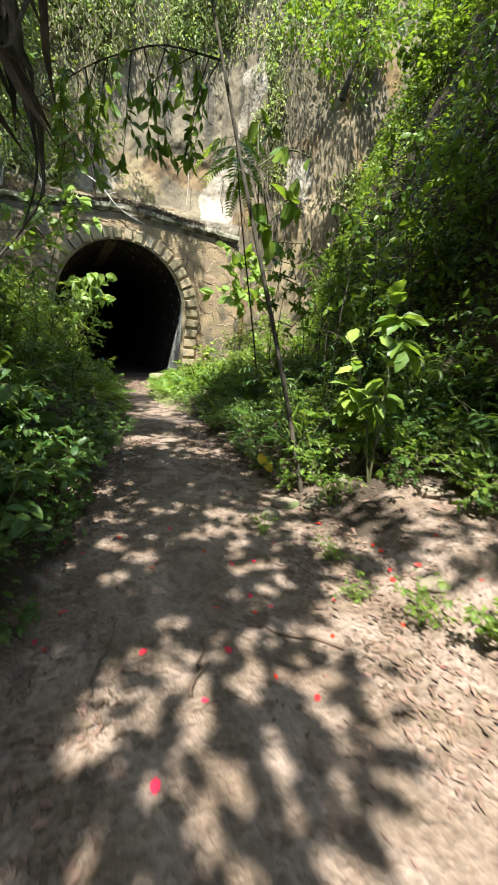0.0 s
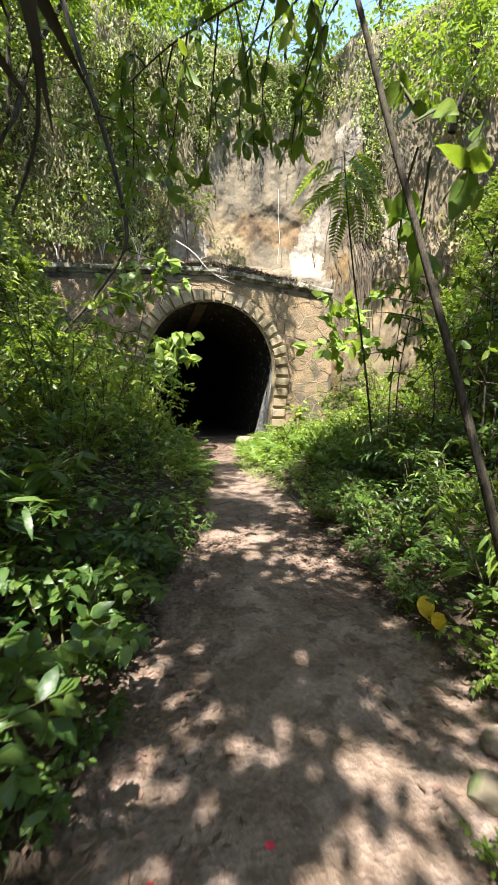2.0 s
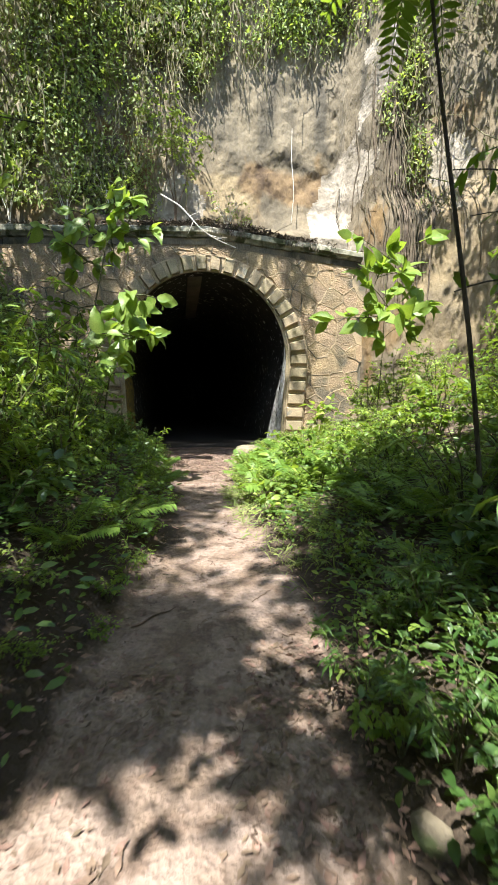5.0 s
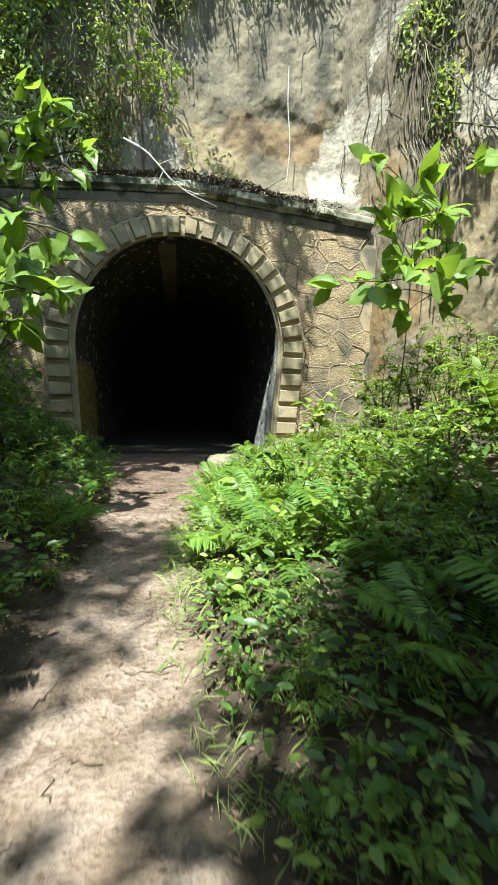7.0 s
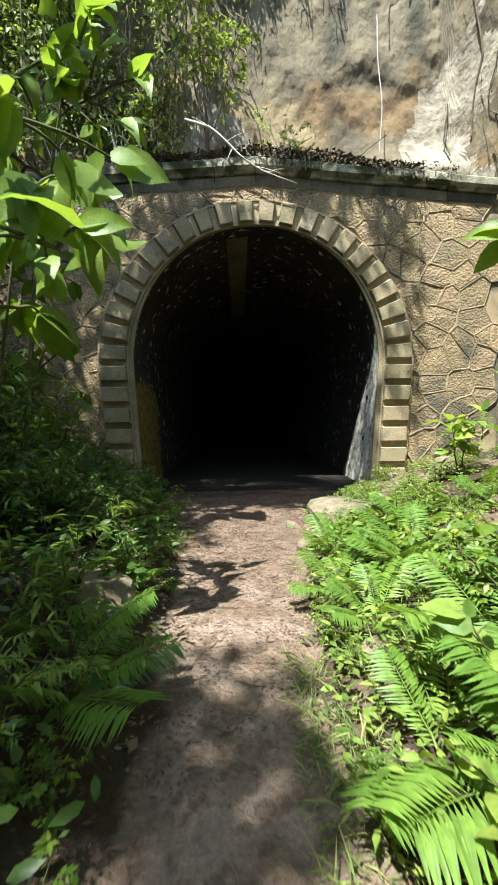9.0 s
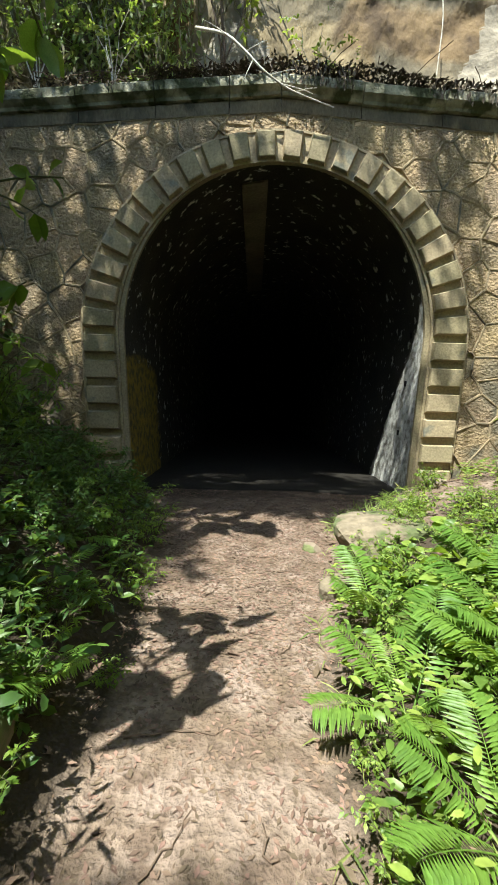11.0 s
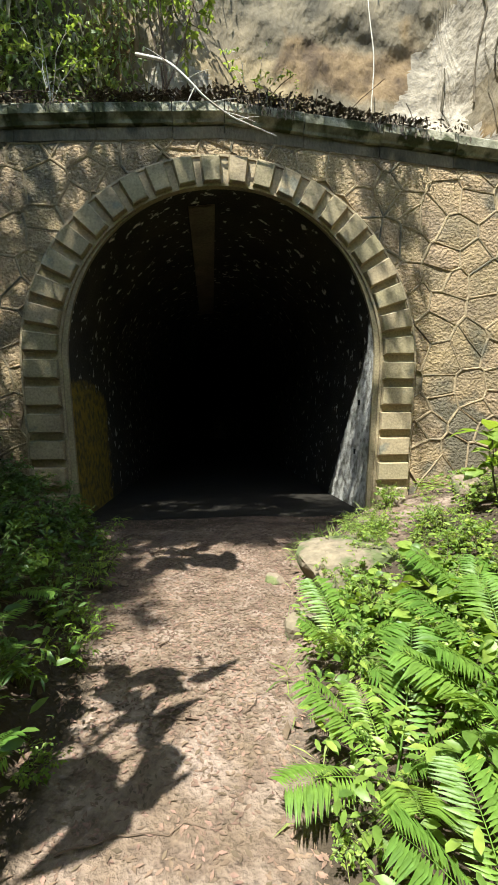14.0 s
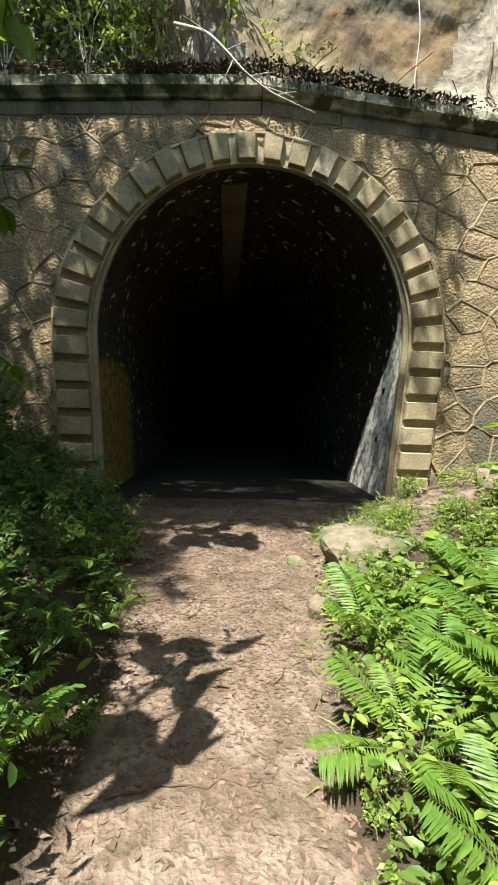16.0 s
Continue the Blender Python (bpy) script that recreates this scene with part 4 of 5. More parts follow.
def slope_leaves(name, label, seed, side, n, material, size):
    """Creepers over a steep side of the cutting, spread evenly along the slope."""
    rng = np.random.default_rng(seed)
    y, d = rng.uniform(-3, 16.6, n), rng.uniform(-0.3, 4.6, n)
    x = np.where(side > 0, np.interp(y, SRY, SRX) + d, np.interp(y, SLY, SLX) - d)
    k = (rng.uniform(0, 1, n) < 0.25 + 0.75 * (waves(y * 1.3, d * 1.6, seed, 1.1) > -0.25)) & ~((side > 0) & (y > 14.0) & (rng.uniform(0, 1, n) < 0.6))
    x, y = x[k], y[k]
    P, Nn = ground_points(x, y)
    n = len(x)
    P = P + Nn * rng.uniform(0.02, 0.55, (n, 1)) ** 1.5
    D = Nn * 0.6 + rng.normal(0, 0.6, (n, 3)) + [0, 0, -0.5]
    U = Nn + [0, 0, 0.6] + rng.normal(0, 0.35, (n, 3))
    stuff(name, label, [placed(T_TINY, P, D, U, size * rng.uniform(0.5, 1.3, n))], material, "creepers")


slope_leaves("creepers", "leafy creepers hanging over the steep side", 81, 1, 50000, M_LEAF, 0.13)
slope_leaves("creepers", "light green creepers covering the steep side", 82, -1, 62000, M_HAZY, 0.14)


def cliff_leaves():
    """Plants that hang over the rock, thick beside and above the bare face."""
    rng = np.random.default_rng(83)
    n = 140000
    x, z = rng.uniform(-7, 11, n), rng.uniform(1.0, 15, n)
    w = np.maximum(smooth01((1.0 - x + 0.5 * smooth01((z - 8.6) / 1.0)) / 1.3), smooth01((z - 10.4 - 1.7 * smooth01((x - 1.8) / 1.2) - 0.8 * waves(x, z * 0, 84, 1.2)) / 1.6))
    w = np.maximum(w, 0.85 * smooth01((x - 7.0) / 0.2) * smooth01((8.3 - x) / 0.5) * smooth01((z - 6.3) / 0.8) * (waves(x * 2.2, z * 0.6, 85, 1.2) > -0.4))
    w = np.maximum(w, 0.6 * smooth01((x - 9.2) / 0.8) * (waves(x * 1.5, z * 0.8, 91, 1.2) > -0.1))
    w = w * (0.3 + 0.7 * (waves(x * 1.6, z, 86, 1.1) > -0.2))
    k = (rng.uniform(0, 1, n) < w) & ~((x < 6.7) & (z < 6.5))
    x, z = x[k], z[k]
    n = len(x)
    P = np.stack([x, cliff_y(x, z) - rng.uniform(0.0, 0.6, n) ** 1.4, z], 1)
    D = rng.normal(0, 0.6, (n, 3)) + [0, -0.5, -0.6]
    U = rng.normal(0, 0.4, (n, 3)) + [0, -0.6, 0.8]
    stuff("cliff_plants", "leafy plants hanging over the limestone cliff", [placed(T_TINY, P, D, U, 0.15 * rng.uniform(0.5, 1.3, n))], M_HAZY, "plants")


def hanging_roots():
    rng = np.random.default_rng(87)
    pieces = []
    for _ in range(130):
        x = rng.choice([rng.normal(7.45, 0.28), rng.normal(8.8, 0.8), rng.uniform(0.5, 5.8)], p=[0.60, 0.32, 0.08])
        top, ln = rng.uniform(6.5, 12.0), rng.uniform(1.0, 3.6)
        if x < 6:
            top, ln = rng.uniform(12.0, 12.8), rng.uniform(0.4, 1.3)
        z = np.linspace(top, top - ln, 7)
        xx = x + np.cumsum(rng.normal(0, 0.025, 7))
        pieces.append(tube(np.stack([xx, cliff_y(xx, z) - 0.10 - rng.uniform(0, 0.1), z], 1), rng.uniform(0.006, 0.02), 4))
    stuff("hanging_roots", "dry brown roots hanging down the rock", pieces, M_ROOT, "roots")


def dry_vines():
    """Grey-brown dry vines and thin stems over the upper rock and the sides."""
    rng = np.random.default_rng(88)
    n = 26000
    x, z = rng.uniform(-6, 10, n), rng.uniform(6.6, 15, n)
    w = 0.5 * smooth01((z - 9.6 - 1.9 * smooth01((x - 1.8) / 1.0) * smooth01((6.9 - x) / 0.4) - waves(x, z * 0, 89, 1.0)) / 1.5) + 0.5 * smooth01((1.4 - x) / 1.5) + 0.3 * smooth01((x - 7.1) / 0.4)
    k = rng.uniform(0, 1, n) < w * (waves(x * 2.5, z * 0.7, 90, 1.1) > 0.1)
    x, z = x[k], z[k]
    n = len(x)
    P = np.stack([x, cliff_y(x, z) - rng.uniform(0.1, 0.75, n), z], 1)
    D = rng.normal(0, 0.35, (n, 3)) + [0, -0.2, -1.0]
    rods = []
    for _ in range(130):
        x0, z0 = rng.choice([rng.uniform(-4, 2.2), rng.uniform(7.1, 9.0), rng.uniform(0, 6)]), rng.uniform(8.5, 13)
        if 2.0 < x0 < 6.5:
            z0 = rng.uniform(12.4, 14)
        ln = rng.uniform(0.8, 2.2)
        zz = z0 - ln * np.linspace(0, 1, 6)
        xx = x0 + np.cumsum(rng.normal(0, 0.12, 6))
        rods.append(tube(np.stack([xx, cliff_y(xx, zz) - 0.3 - np.abs(rng.normal(0, 0.2, 6)), zz], 1), rng.uniform(0.006, 0.018), 4))
    stuff("dry_vines", "dry grey-brown vines hanging over the upper rock", [placed(T_PINNA, P, D, rng.normal(0, 1, (n, 3)) + [0, -0.5, 0.3], 0.3 * rng.uniform(0.5, 1.3, n), 0.8)] + rods, M_DRYVINE, "vines")


cliff_leaves()
hanging_roots()
dry_vines()

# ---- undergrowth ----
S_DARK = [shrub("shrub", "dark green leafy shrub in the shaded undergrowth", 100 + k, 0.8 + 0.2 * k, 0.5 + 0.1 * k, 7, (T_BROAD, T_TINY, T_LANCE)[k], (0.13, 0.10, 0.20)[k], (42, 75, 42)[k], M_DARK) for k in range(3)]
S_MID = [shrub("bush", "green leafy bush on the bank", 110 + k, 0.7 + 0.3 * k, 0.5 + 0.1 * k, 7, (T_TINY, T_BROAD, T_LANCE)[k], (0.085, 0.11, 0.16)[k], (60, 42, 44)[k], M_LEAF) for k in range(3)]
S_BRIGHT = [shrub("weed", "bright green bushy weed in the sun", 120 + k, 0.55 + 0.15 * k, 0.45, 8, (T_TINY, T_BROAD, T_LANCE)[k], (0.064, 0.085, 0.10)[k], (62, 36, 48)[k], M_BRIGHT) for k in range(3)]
S_TALL = [shrub("tall_bush", "tall bush with fine light green leaves on the bank", 130 + k, 2.1 + 0.3 * k, 0.75, 8, (T_OVAL, T_LANCE)[k], (0.10, 0.13)[k], 120, M_BRIGHT, thick=0.014, low=0.15) for k in range(2)]
rng = np.random.default_rng(77)
used = set()


def place(protos, x, y, s, group):
    k = int(rng.integers(0, len(protos)))
    m = spot(x, y, rng.uniform(0, 360), s)
    if protos[k].name in used:
        put(protos[k], m, group)
    else:
        used.add(protos[k].name)
        protos[k].matrix_basis = m
        tagged(protos[k], group=group)


for y in np.arange(0.4, 16.6, 0.46):
    l, r = float(np.interp(y, PY, PL)), float(np.interp(y, PY, PR))
    for off, s in ((0.45, 0.55), (1.0, 0.85), (1.7, 1.15), (2.5, 1.4)):
        x = l - off - rng.uniform(-0.2, 0.3)
        if y > 13.8 and off < 0.7 or (y > 14.6 and off < 1.3):
            continue
        small = 0.75 if y > 11 else 1.0
        # bright copies where sun falls on the bank, dark ones in its deep shade
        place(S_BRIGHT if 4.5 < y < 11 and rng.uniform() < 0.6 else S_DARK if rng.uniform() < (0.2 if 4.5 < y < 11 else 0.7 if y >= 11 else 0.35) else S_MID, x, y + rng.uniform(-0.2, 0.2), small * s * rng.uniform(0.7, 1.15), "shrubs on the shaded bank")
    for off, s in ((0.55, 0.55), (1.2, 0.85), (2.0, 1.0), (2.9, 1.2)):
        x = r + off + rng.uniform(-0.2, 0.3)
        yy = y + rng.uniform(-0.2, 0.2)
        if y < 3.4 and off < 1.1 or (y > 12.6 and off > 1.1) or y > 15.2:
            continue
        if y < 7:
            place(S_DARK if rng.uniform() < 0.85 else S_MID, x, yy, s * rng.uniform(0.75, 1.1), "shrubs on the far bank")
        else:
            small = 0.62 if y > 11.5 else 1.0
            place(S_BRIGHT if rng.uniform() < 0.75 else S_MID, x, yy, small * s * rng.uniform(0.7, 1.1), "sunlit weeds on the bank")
for y in np.arange(1.6, 13.6, 0.38):
    place(S_MID if y > 6 else S_DARK, float(np.interp(y, PY, PL)) - rng.uniform(0.05, 0.3), y, rng.uniform(0.22, 0.42), "small plants at the path edge")
    if y > 4:
        place(S_DARK if y < 7 else S_BRIGHT, float(np.interp(y, PY, PR)) + rng.uniform(0.15, 0.4), y, rng.uniform(0.22, 0.42), "small plants at the path edge")
for k in range(56):
    y, d = rng.uniform(-1, 15), rng.uniform(0.1, 3.4)
    side = k % 2
    x = float(np.interp(y, SRY, SRX)) + d if side else float(np.interp(y, SLY, SLX)) - d
    if side and y > 13:
        continue
    place(S_MID if rng.uniform() < 0.7 else S_DARK, x, y, rng.uniform(0.9, 1.7), "shrubs on the steep side")
for k in range(46):
    y = rng.uniform(13.0, 16.5)
    place(S_BRIGHT, rng.uniform(float(np.interp(y, PY, PR)) + 0.15, 5.9), y, rng.uniform(0.22, 0.5), "sunlit weeds on the bank")
for k in range(34):
    y = rng.uniform(12.4, 14.3)
    place(S_BRIGHT, float(np.interp(y, PY, PR)) + rng.uniform(0.12, 1.5), y, rng.uniform(0.2, 0.48), "sunlit weeds on the bank")
for k in range(44):
    y = rng.uniform(11.3, 16.4)
    off = rng.uniform(0.1, 1.5)
    place(S_DARK if rng.uniform() < 0.9 else S_MID, float(np.interp(y, PY, PL)) - off, y, rng.uniform(0.28, 0.5) * (0.8 + 0.35 * off), "small plants below the portal")
for x, y, s in ((0.3, 9.2, 1.0), (-0.1, 10.4, 1.4), (0.0, 8.4, 1.6), (-0.3, 7.4, 1.5), (-0.8, 10.6, 1.8), (-0.8, 8.8, 1.8), (-0.7, 6.4, 1.5)):
    place(S_TALL, x, y, 1.0 + 0.25 * (s - 1.5), "tall bushes on the bank")
for x, y, s in ((5.3, 13.0, 0.75), (6.0, 13.2, 0.9), (6.6, 12.6, 0.9), (5.8, 14.3, 0.6), (6.9, 13.6, 1.0), (5.6, 12.0, 0.7), (6.4, 14.8, 0.7)):
    place(S_TALL, x, y, s, "tall bushes on the far bank")
place(S_BRIGHT, 1.03, 14.2, 0.6, "small plants below the portal")
for x, y, s in ((-0.4, 2.5, 0.8), (-0.25, 3.1, 0.75), (-0.05, 3.7, 0.8), (0.1, 4.3, 0.75), (-0.7, 3.3, 1.1), (-0.45, 4.2, 1.1), (0.2, 4.9, 0.8), (-0.6, 2.0, 0.8)):
    place(S_DARK[:1], x, y, s, "shrubs on the shaded bank")
for x, y, s in ((3.0, 2.9, 0.5), (3.35, 2.5, 0.55), (3.6, 3.0, 0.7), (2.9, 3.4, 0.6), (3.8, 2.4, 0.65), (3.2, 3.5, 0.7), (4.1, 2.9, 0.8), (3.3, 2.0, 0.45), (3.9, 3.5, 0.8), (2.7, 2.55, 0.4), (3.0, 2.2, 0.4), (2.85, 1.8, 0.35), (3.4, 1.6, 0.5), (3.7, 1.9, 0.6)):
    place(S_DARK, x, y, s, "shrubs on the far bank")
for x, y, s in ((1.75, 2.2, 0.3), (1.62, 1.75, 0.25), (1.8, 1.4, 0.3), (1.95, 1.05, 0.35), (1.45, 2.75, 0.22), (2.2, 2.9, 0.6), (2.35, 3.4, 0.8), (2.1, 3.45, 0.6), (2.6, 3.1, 0.9), (2.45, 3.9, 0.9), (2.15, 4.3, 0.4), (2.5, 5.2, 0.4), (2.35, 6.3, 0.4), (0.75, 15.2, 0.4), (0.95, 14.6, 0.35)):
    place(S_MID, x, y, s, "small plants at the path edge")

for k, (x, y, n, s) in enumerate([(2.72, 12.8, 6, 0.85), (2.62, 12.05, 7, 0.9), (3.1, 12.0, 7, 0.9), (3.5, 12.8, 5, 0.8), (2.7, 11.5, 7, 0.85), (0.85, 12.6, 5, 0.6), (0.72, 13.2, 5, 0.6), (0.95, 11.75, 6, 0.65), (1.05, 11.0, 6, 0.75),
                                  (0.55, 11.9, 6, 0.65), (3.5, 8.9, 7, 0.9), (3.4, 9.5, 7, 1.0), (1.08, 11.95, 6, 0.8), (1.12, 10.75, 8, 1.05), (2.98, 10.15, 6, 1.05), (2.62, 10.5, 6, 1.0), (3.35, 8.4, 8, 1.2), (3.2, 7.2, 7, 1.0), (3.7, 8.0, 8, 1.3), (2.95, 10.3, 7, 1.1), (3.1, 10.9, 7, 1.15), (3.4, 10.2, 7, 0.9), (0.9, 8.9, 8, 0.95), (0.6, 7.9, 7, 1.0), (3.6, 11.1, 6, 0.75), (0.2, 10.0, 7, 0.9), (2.9, 5.6, 7, 0.9), (2.65, 4.4, 6, 0.8)]):
    fern(200 + k, x, y, n, s)
for k in range(20):
    y = rng.uniform(9.4, 13.4)
    fern(240 + k, float(np.interp(y, PY, PR)) + rng.uniform(0.5, 2.4), y, 6, rng.uniform(0.65, 1.0))

# large-leaved plants

big3 = shrub("broadleaf_shrub", "small broadleaf plant with glossy leaves beside the portal", 303, 1.2, 0.4, 3, T_BROAD, 0.24, 18, M_BRIGHT, droop=0.3)
big3.matrix_basis = spot(4.75, 14.4, 0)
tall = shrub("sapling", "young sapling with bright drooping leaves beside the path", 304, 2.1, 0.4, 3, T_BROAD, 0.22, 40, M_BRIGHT, droop=0.4, thick=0.012)
tall.matrix_basis = spot(2.55, 2.8, 30)
low1 = shrub("broadleaf_weed", "low weed with broad yellow-green leaves at the path edge", 305, 0.45, 0.3, 5, T_HEART, 0.13, 12, M_BRIGHT, wide=1.0, category="weed")
low1.matrix_basis = spot(2.75, 10.1, 0)
for x, y, rz, s in ((3.0, 10.5, 80, 1.1), (3.2, 9.8, 160, 1.2), (3.35, 12.9, 30, 0.9), (3.0, 13.4, 200, 0.7), (3.1, 12.5, 100, 0.7), (3.3, 12.2, 310, 0.75), (3.05, 13.0, 10, 0.65), (3.5, 13.2, 140, 0.8), (2.95, 11.8, 220, 0.6), (2.6, 9.4, 260, 0.8)):
    put(low1, spot(x, y, rz, s), "broad weeds at the path edge")


def bend(pts, n=14):
    """A smooth line through a few points."""
    pts = np.array(pts, float)
    t = np.linspace(0, len(pts) - 1, n)
    q = np.stack([np.interp(t, np.arange(len(pts)), pts[:, c]) for c in range(3)], 1)
    for _ in range(2):
        q[1:-1] = 0.25 * q[:-2] + 0.5 * q[1:-1] + 0.25 * q[2:]
    return q


def hung_leaves(seed, lines, per, leaf, size, wide=1.0, droop=1.0):
    rng = np.random.default_rng(seed)
    P, D, U = [], [], []
    for ln in lines:
        for _ in range(per):
            q = rng.uniform(0.25, 1) * (len(ln) - 1)
            i = min(int(q), len(ln) - 2)
            P.append(ln[i] + (ln[i + 1] - ln[i]) * (q - i))
            D.append(rng.normal(0, 0.55, 3) + [0, 0, -droop]), U.append(rng.normal(0, 1, 3) * [1, 1, 0.3] + [0, -0.2, 0.4])
    return placed(leaf, P, D, U, size * rng.uniform(0.65, 1.2, len(P)), wide)


BIG_LEAVES = [tri_mesh("leaf", *T_HEART, M_BRIGHT, True), tri_mesh("leaf", T_HEART[0] * [1, 0.8, 1.6], T_HEART[1], M_BRIGHT, True), tri_mesh("leaf", T_HEART[0] * [1, 0.9, -0.6], T_HEART[1], M_BRIGHT, True)]


def limb_plant(name, label, category, lines, radius, leaf, size, per, wide, droop, seed, m_leaf, m_stem, single=False):
    """A plant given by its main stem and side branches, with hanging leaves; single: each leaf is a part of its own."""
    thing = tagged(empty(name), label, category)
    for i, c in enumerate(lines):
        word = "branch" if i else "stem"
        part(word, tri_mesh(word, *tube(c, radius * np.linspace(0.6 if i else 1.0, 0.3, len(c)), 5), m_stem, True), thing)
    if not single:
        part("foliage", tri_mesh("foliage", *hung_leaves(seed, lines[1:], per, leaf, size, wide, droop), m_leaf), thing)
        return thing
    rng = np.random.default_rng(seed)
    for ln in lines[1:]:
        for k in range(per):
            p = Vector(ln[-1] + (ln[-2] - ln[-1]) * 1.5 * k / per)
            d = Vector(rng.normal(0, 0.6, 3) + [0, 0, -droop] + 0.8 * unit(ln[-1] - ln[0])).normalized()
            up = Vector(rng.normal(0, 0.4, 3) + [0.1, -0.8, 0.6])
            z = (up - up.dot(d) * d).normalized()
            m = Matrix((d, z.cross(d), z)).transposed().to_4x4()
            f = part("leaf", BIG_LEAVES[rng.integers(0, 3)], thing)
            f.matrix_basis = Matrix.Translation(p) @ m @ Matrix.Scale(size * rng.uniform(0.65, 1.15), 4)
    return thing


def side_lines(seed, tips, spread, n):
    r = np.random.default_rng(seed)
    out = []
    for tip in tips:
        for _ in range(n):
            d = r.normal(0, 1, 3) * [1, 1, 0.5] * spread
            out.append(bend([tip, np.array(tip) + d * 0.6 + [0, 0, 0.06], np.array(tip) + d], 6))
    return out


limb_plant("broadleaf_shrub", "tall shrub with large pale heart-shaped leaves on the bank", "shrub",
           [bend([(0.15, 11.8, 0.45), (0.3, 11.75, 1.4), (0.55, 11.7, 2.9)], 10)] + side_lines(31, [(0.6, 11.65, 2.75), (0.66, 11.7, 2.55), (0.5, 11.7, 2.1), (0.92, 11.3, 2.3), (0.8, 11.45, 2.6), (0.72, 11.2, 2.9)], 0.25, 4), 0.02, T_BROAD, 0.34, 4, 1.45, 0.9, 32, M_BRIGHT, M_STEM, True)
limb_plant("broadleaf_shrub", "tall shrub with large pale leaves reaching above the cornice", "shrub",
           [bend([(-0.5, 13.6, 0.8), (-0.3, 13.5, 2.6), (0.2, 13.4, 5.0)], 12)] + side_lines(33, [(0.25, 13.4, 4.9), (0.1, 13.45, 4.6), (0.4, 13.3, 4.5), (-0.3, 13.4, 4.8), (-0.3, 13.5, 4.0), (-0.7, 13.4, 4.4)], 0.36, 5), 0.028, T_BROAD, 0.34, 4, 1.15, 0.5, 34, M_BRIGHT, M_STEM, True)
limb_plant("broadleaf_shrub", "shaded shrub with large dark leaves below the portal", "shrub",
           [bend([(-0.9, 14.6, 1.0), (-0.8, 14.5, 2.0), (-0.7, 14.4, 3.4)], 12)] + side_lines(35, [(-0.7, 14.4, 3.3), (-0.9, 14.3, 2.6), (-0.6, 14.2, 2.0), (-1.2, 14.0, 2.9)], 0.4, 5), 0.022, T_BROAD, 0.24, 5, 1.0, 0.4, 36, M_LEAF, M_STEM)
limb_plant("broadleaf_shrub", "broadleaf shrub with large glossy upright leaves on the slope", "shrub",
           [bend([(5.2, 12.4, 0.9), (5.25, 12.35, 2.4), (5.2, 12.3, 4.2)], 12)] + side_lines(37, [(5.2, 12.3, 4.1), (5.0, 12.2, 3.7), (5.5, 12.3, 3.8), (5.3, 12.3, 3.2), (4.9, 12.3, 3.0), (5.6, 12.4, 2.9)], 0.36, 5), 0.013, T_BROAD, 0.42, 4, 1.0, 0.0, 38, M_BRIGHT, M_STEM, True)
for k in range(16):
    r = np.random.default_rng(600 + k)
    x, y, h = r.uniform(3.7, 5.2), r.uniform(4.3, 8.2), r.uniform(1.8, 3.2)
    z = float(ground_z(x, y))
    top = np.array((x + r.normal(0, 0.3), y + r.normal(0, 0.3), z + h))
    limb_plant("sapling", "thin upright sapling with sparse leaves on the slope", "sapling",
               [bend([(x, y, z - 0.05), (x + r.normal(0, 0.08), y, z + 0.5 * h), top], 10)] + side_lines(620 + k, [top, top - [0, 0, 0.4], top - [0, 0, 0.9]], 0.4, 3), 0.014, T_OVAL, 0.16, 7, 1.0, 0.5, 640 + k, M_LEAF, M_BARK)

# thin trunk that leans over the path, with hanging twigs and a climber
lean = tagged(empty("leaning_tree"), "thin dark tree trunk leaning over the path with hanging twigs", "tree")
P = bend([(2.15, 3.25, 0.0), (2.02, 3.52, 1.0), (1.86, 3.83, 2.0), (1.68, 4.12, 3.0), (1.53, 4.42, 4.0), (1.38, 4.72, 5.0), (1.18, 5.1, 6.4)], 22)
part("trunk", tri_mesh("trunk", *tube(P, np.linspace(0.027, 0.013, 22), 7), M_BARK, True), lean)
r = np.random.default_rng(9)
side = bend([(1.5, 4.5, 4.15), (1.0, 4.9, 4.35), (0.4, 5.4, 4.25), (-0.2, 5.9, 3.95)], 18)
part("branch", tri_mesh("branch", *tube(side, np.linspace(0.012, 0.005, 18), 5), M_BARK, True), lean)
twigs = []
for k in range(18):
    a = side[k]
    b = a + [r.normal(0, 0.3), r.normal(0, 0.55), -r.uniform(0.35, 0.75)]
    twigs.append(bend([a, (a + b) / 2 + [0, 0, 0.10], b, b + [r.normal(0, 0.08), r.normal(0, 0.08), -0.25]], 10))
for k, t in enumerate(twigs):
    tw = part("twig", tri_mesh("twig", *tube(t, np.linspace(0.008, 0.003, 10), 4), M_BARK, True), lean)
    part("foliage", tri_mesh("foliage", *hung_leaves(711 + k, [t], 16, T_OVAL, 0.16, 0.95), M_LEAF), tw)
climb = [bend([(1.86, 3.9, 2.6), (2.15, 4.1, 3.0), (2.45, 4.3, 2.9)], 8), bend([(1.84, 4.2, 3.2), (2.3, 4.5, 3.6), (2.8, 4.8, 3.7)], 8), bend([(1.84, 4.2, 3.3), (2.1, 4.9, 4.0), (2.5, 5.3, 4.1)], 8),
         bend([(1.82, 4.1, 3.0), (2.05, 4.6, 3.0), (2.25, 4.95, 2.75)], 8), bend([(1.84, 4.0, 2.9), (2.2, 4.6, 2.8), (2.42, 5.0, 2.6)], 8)]
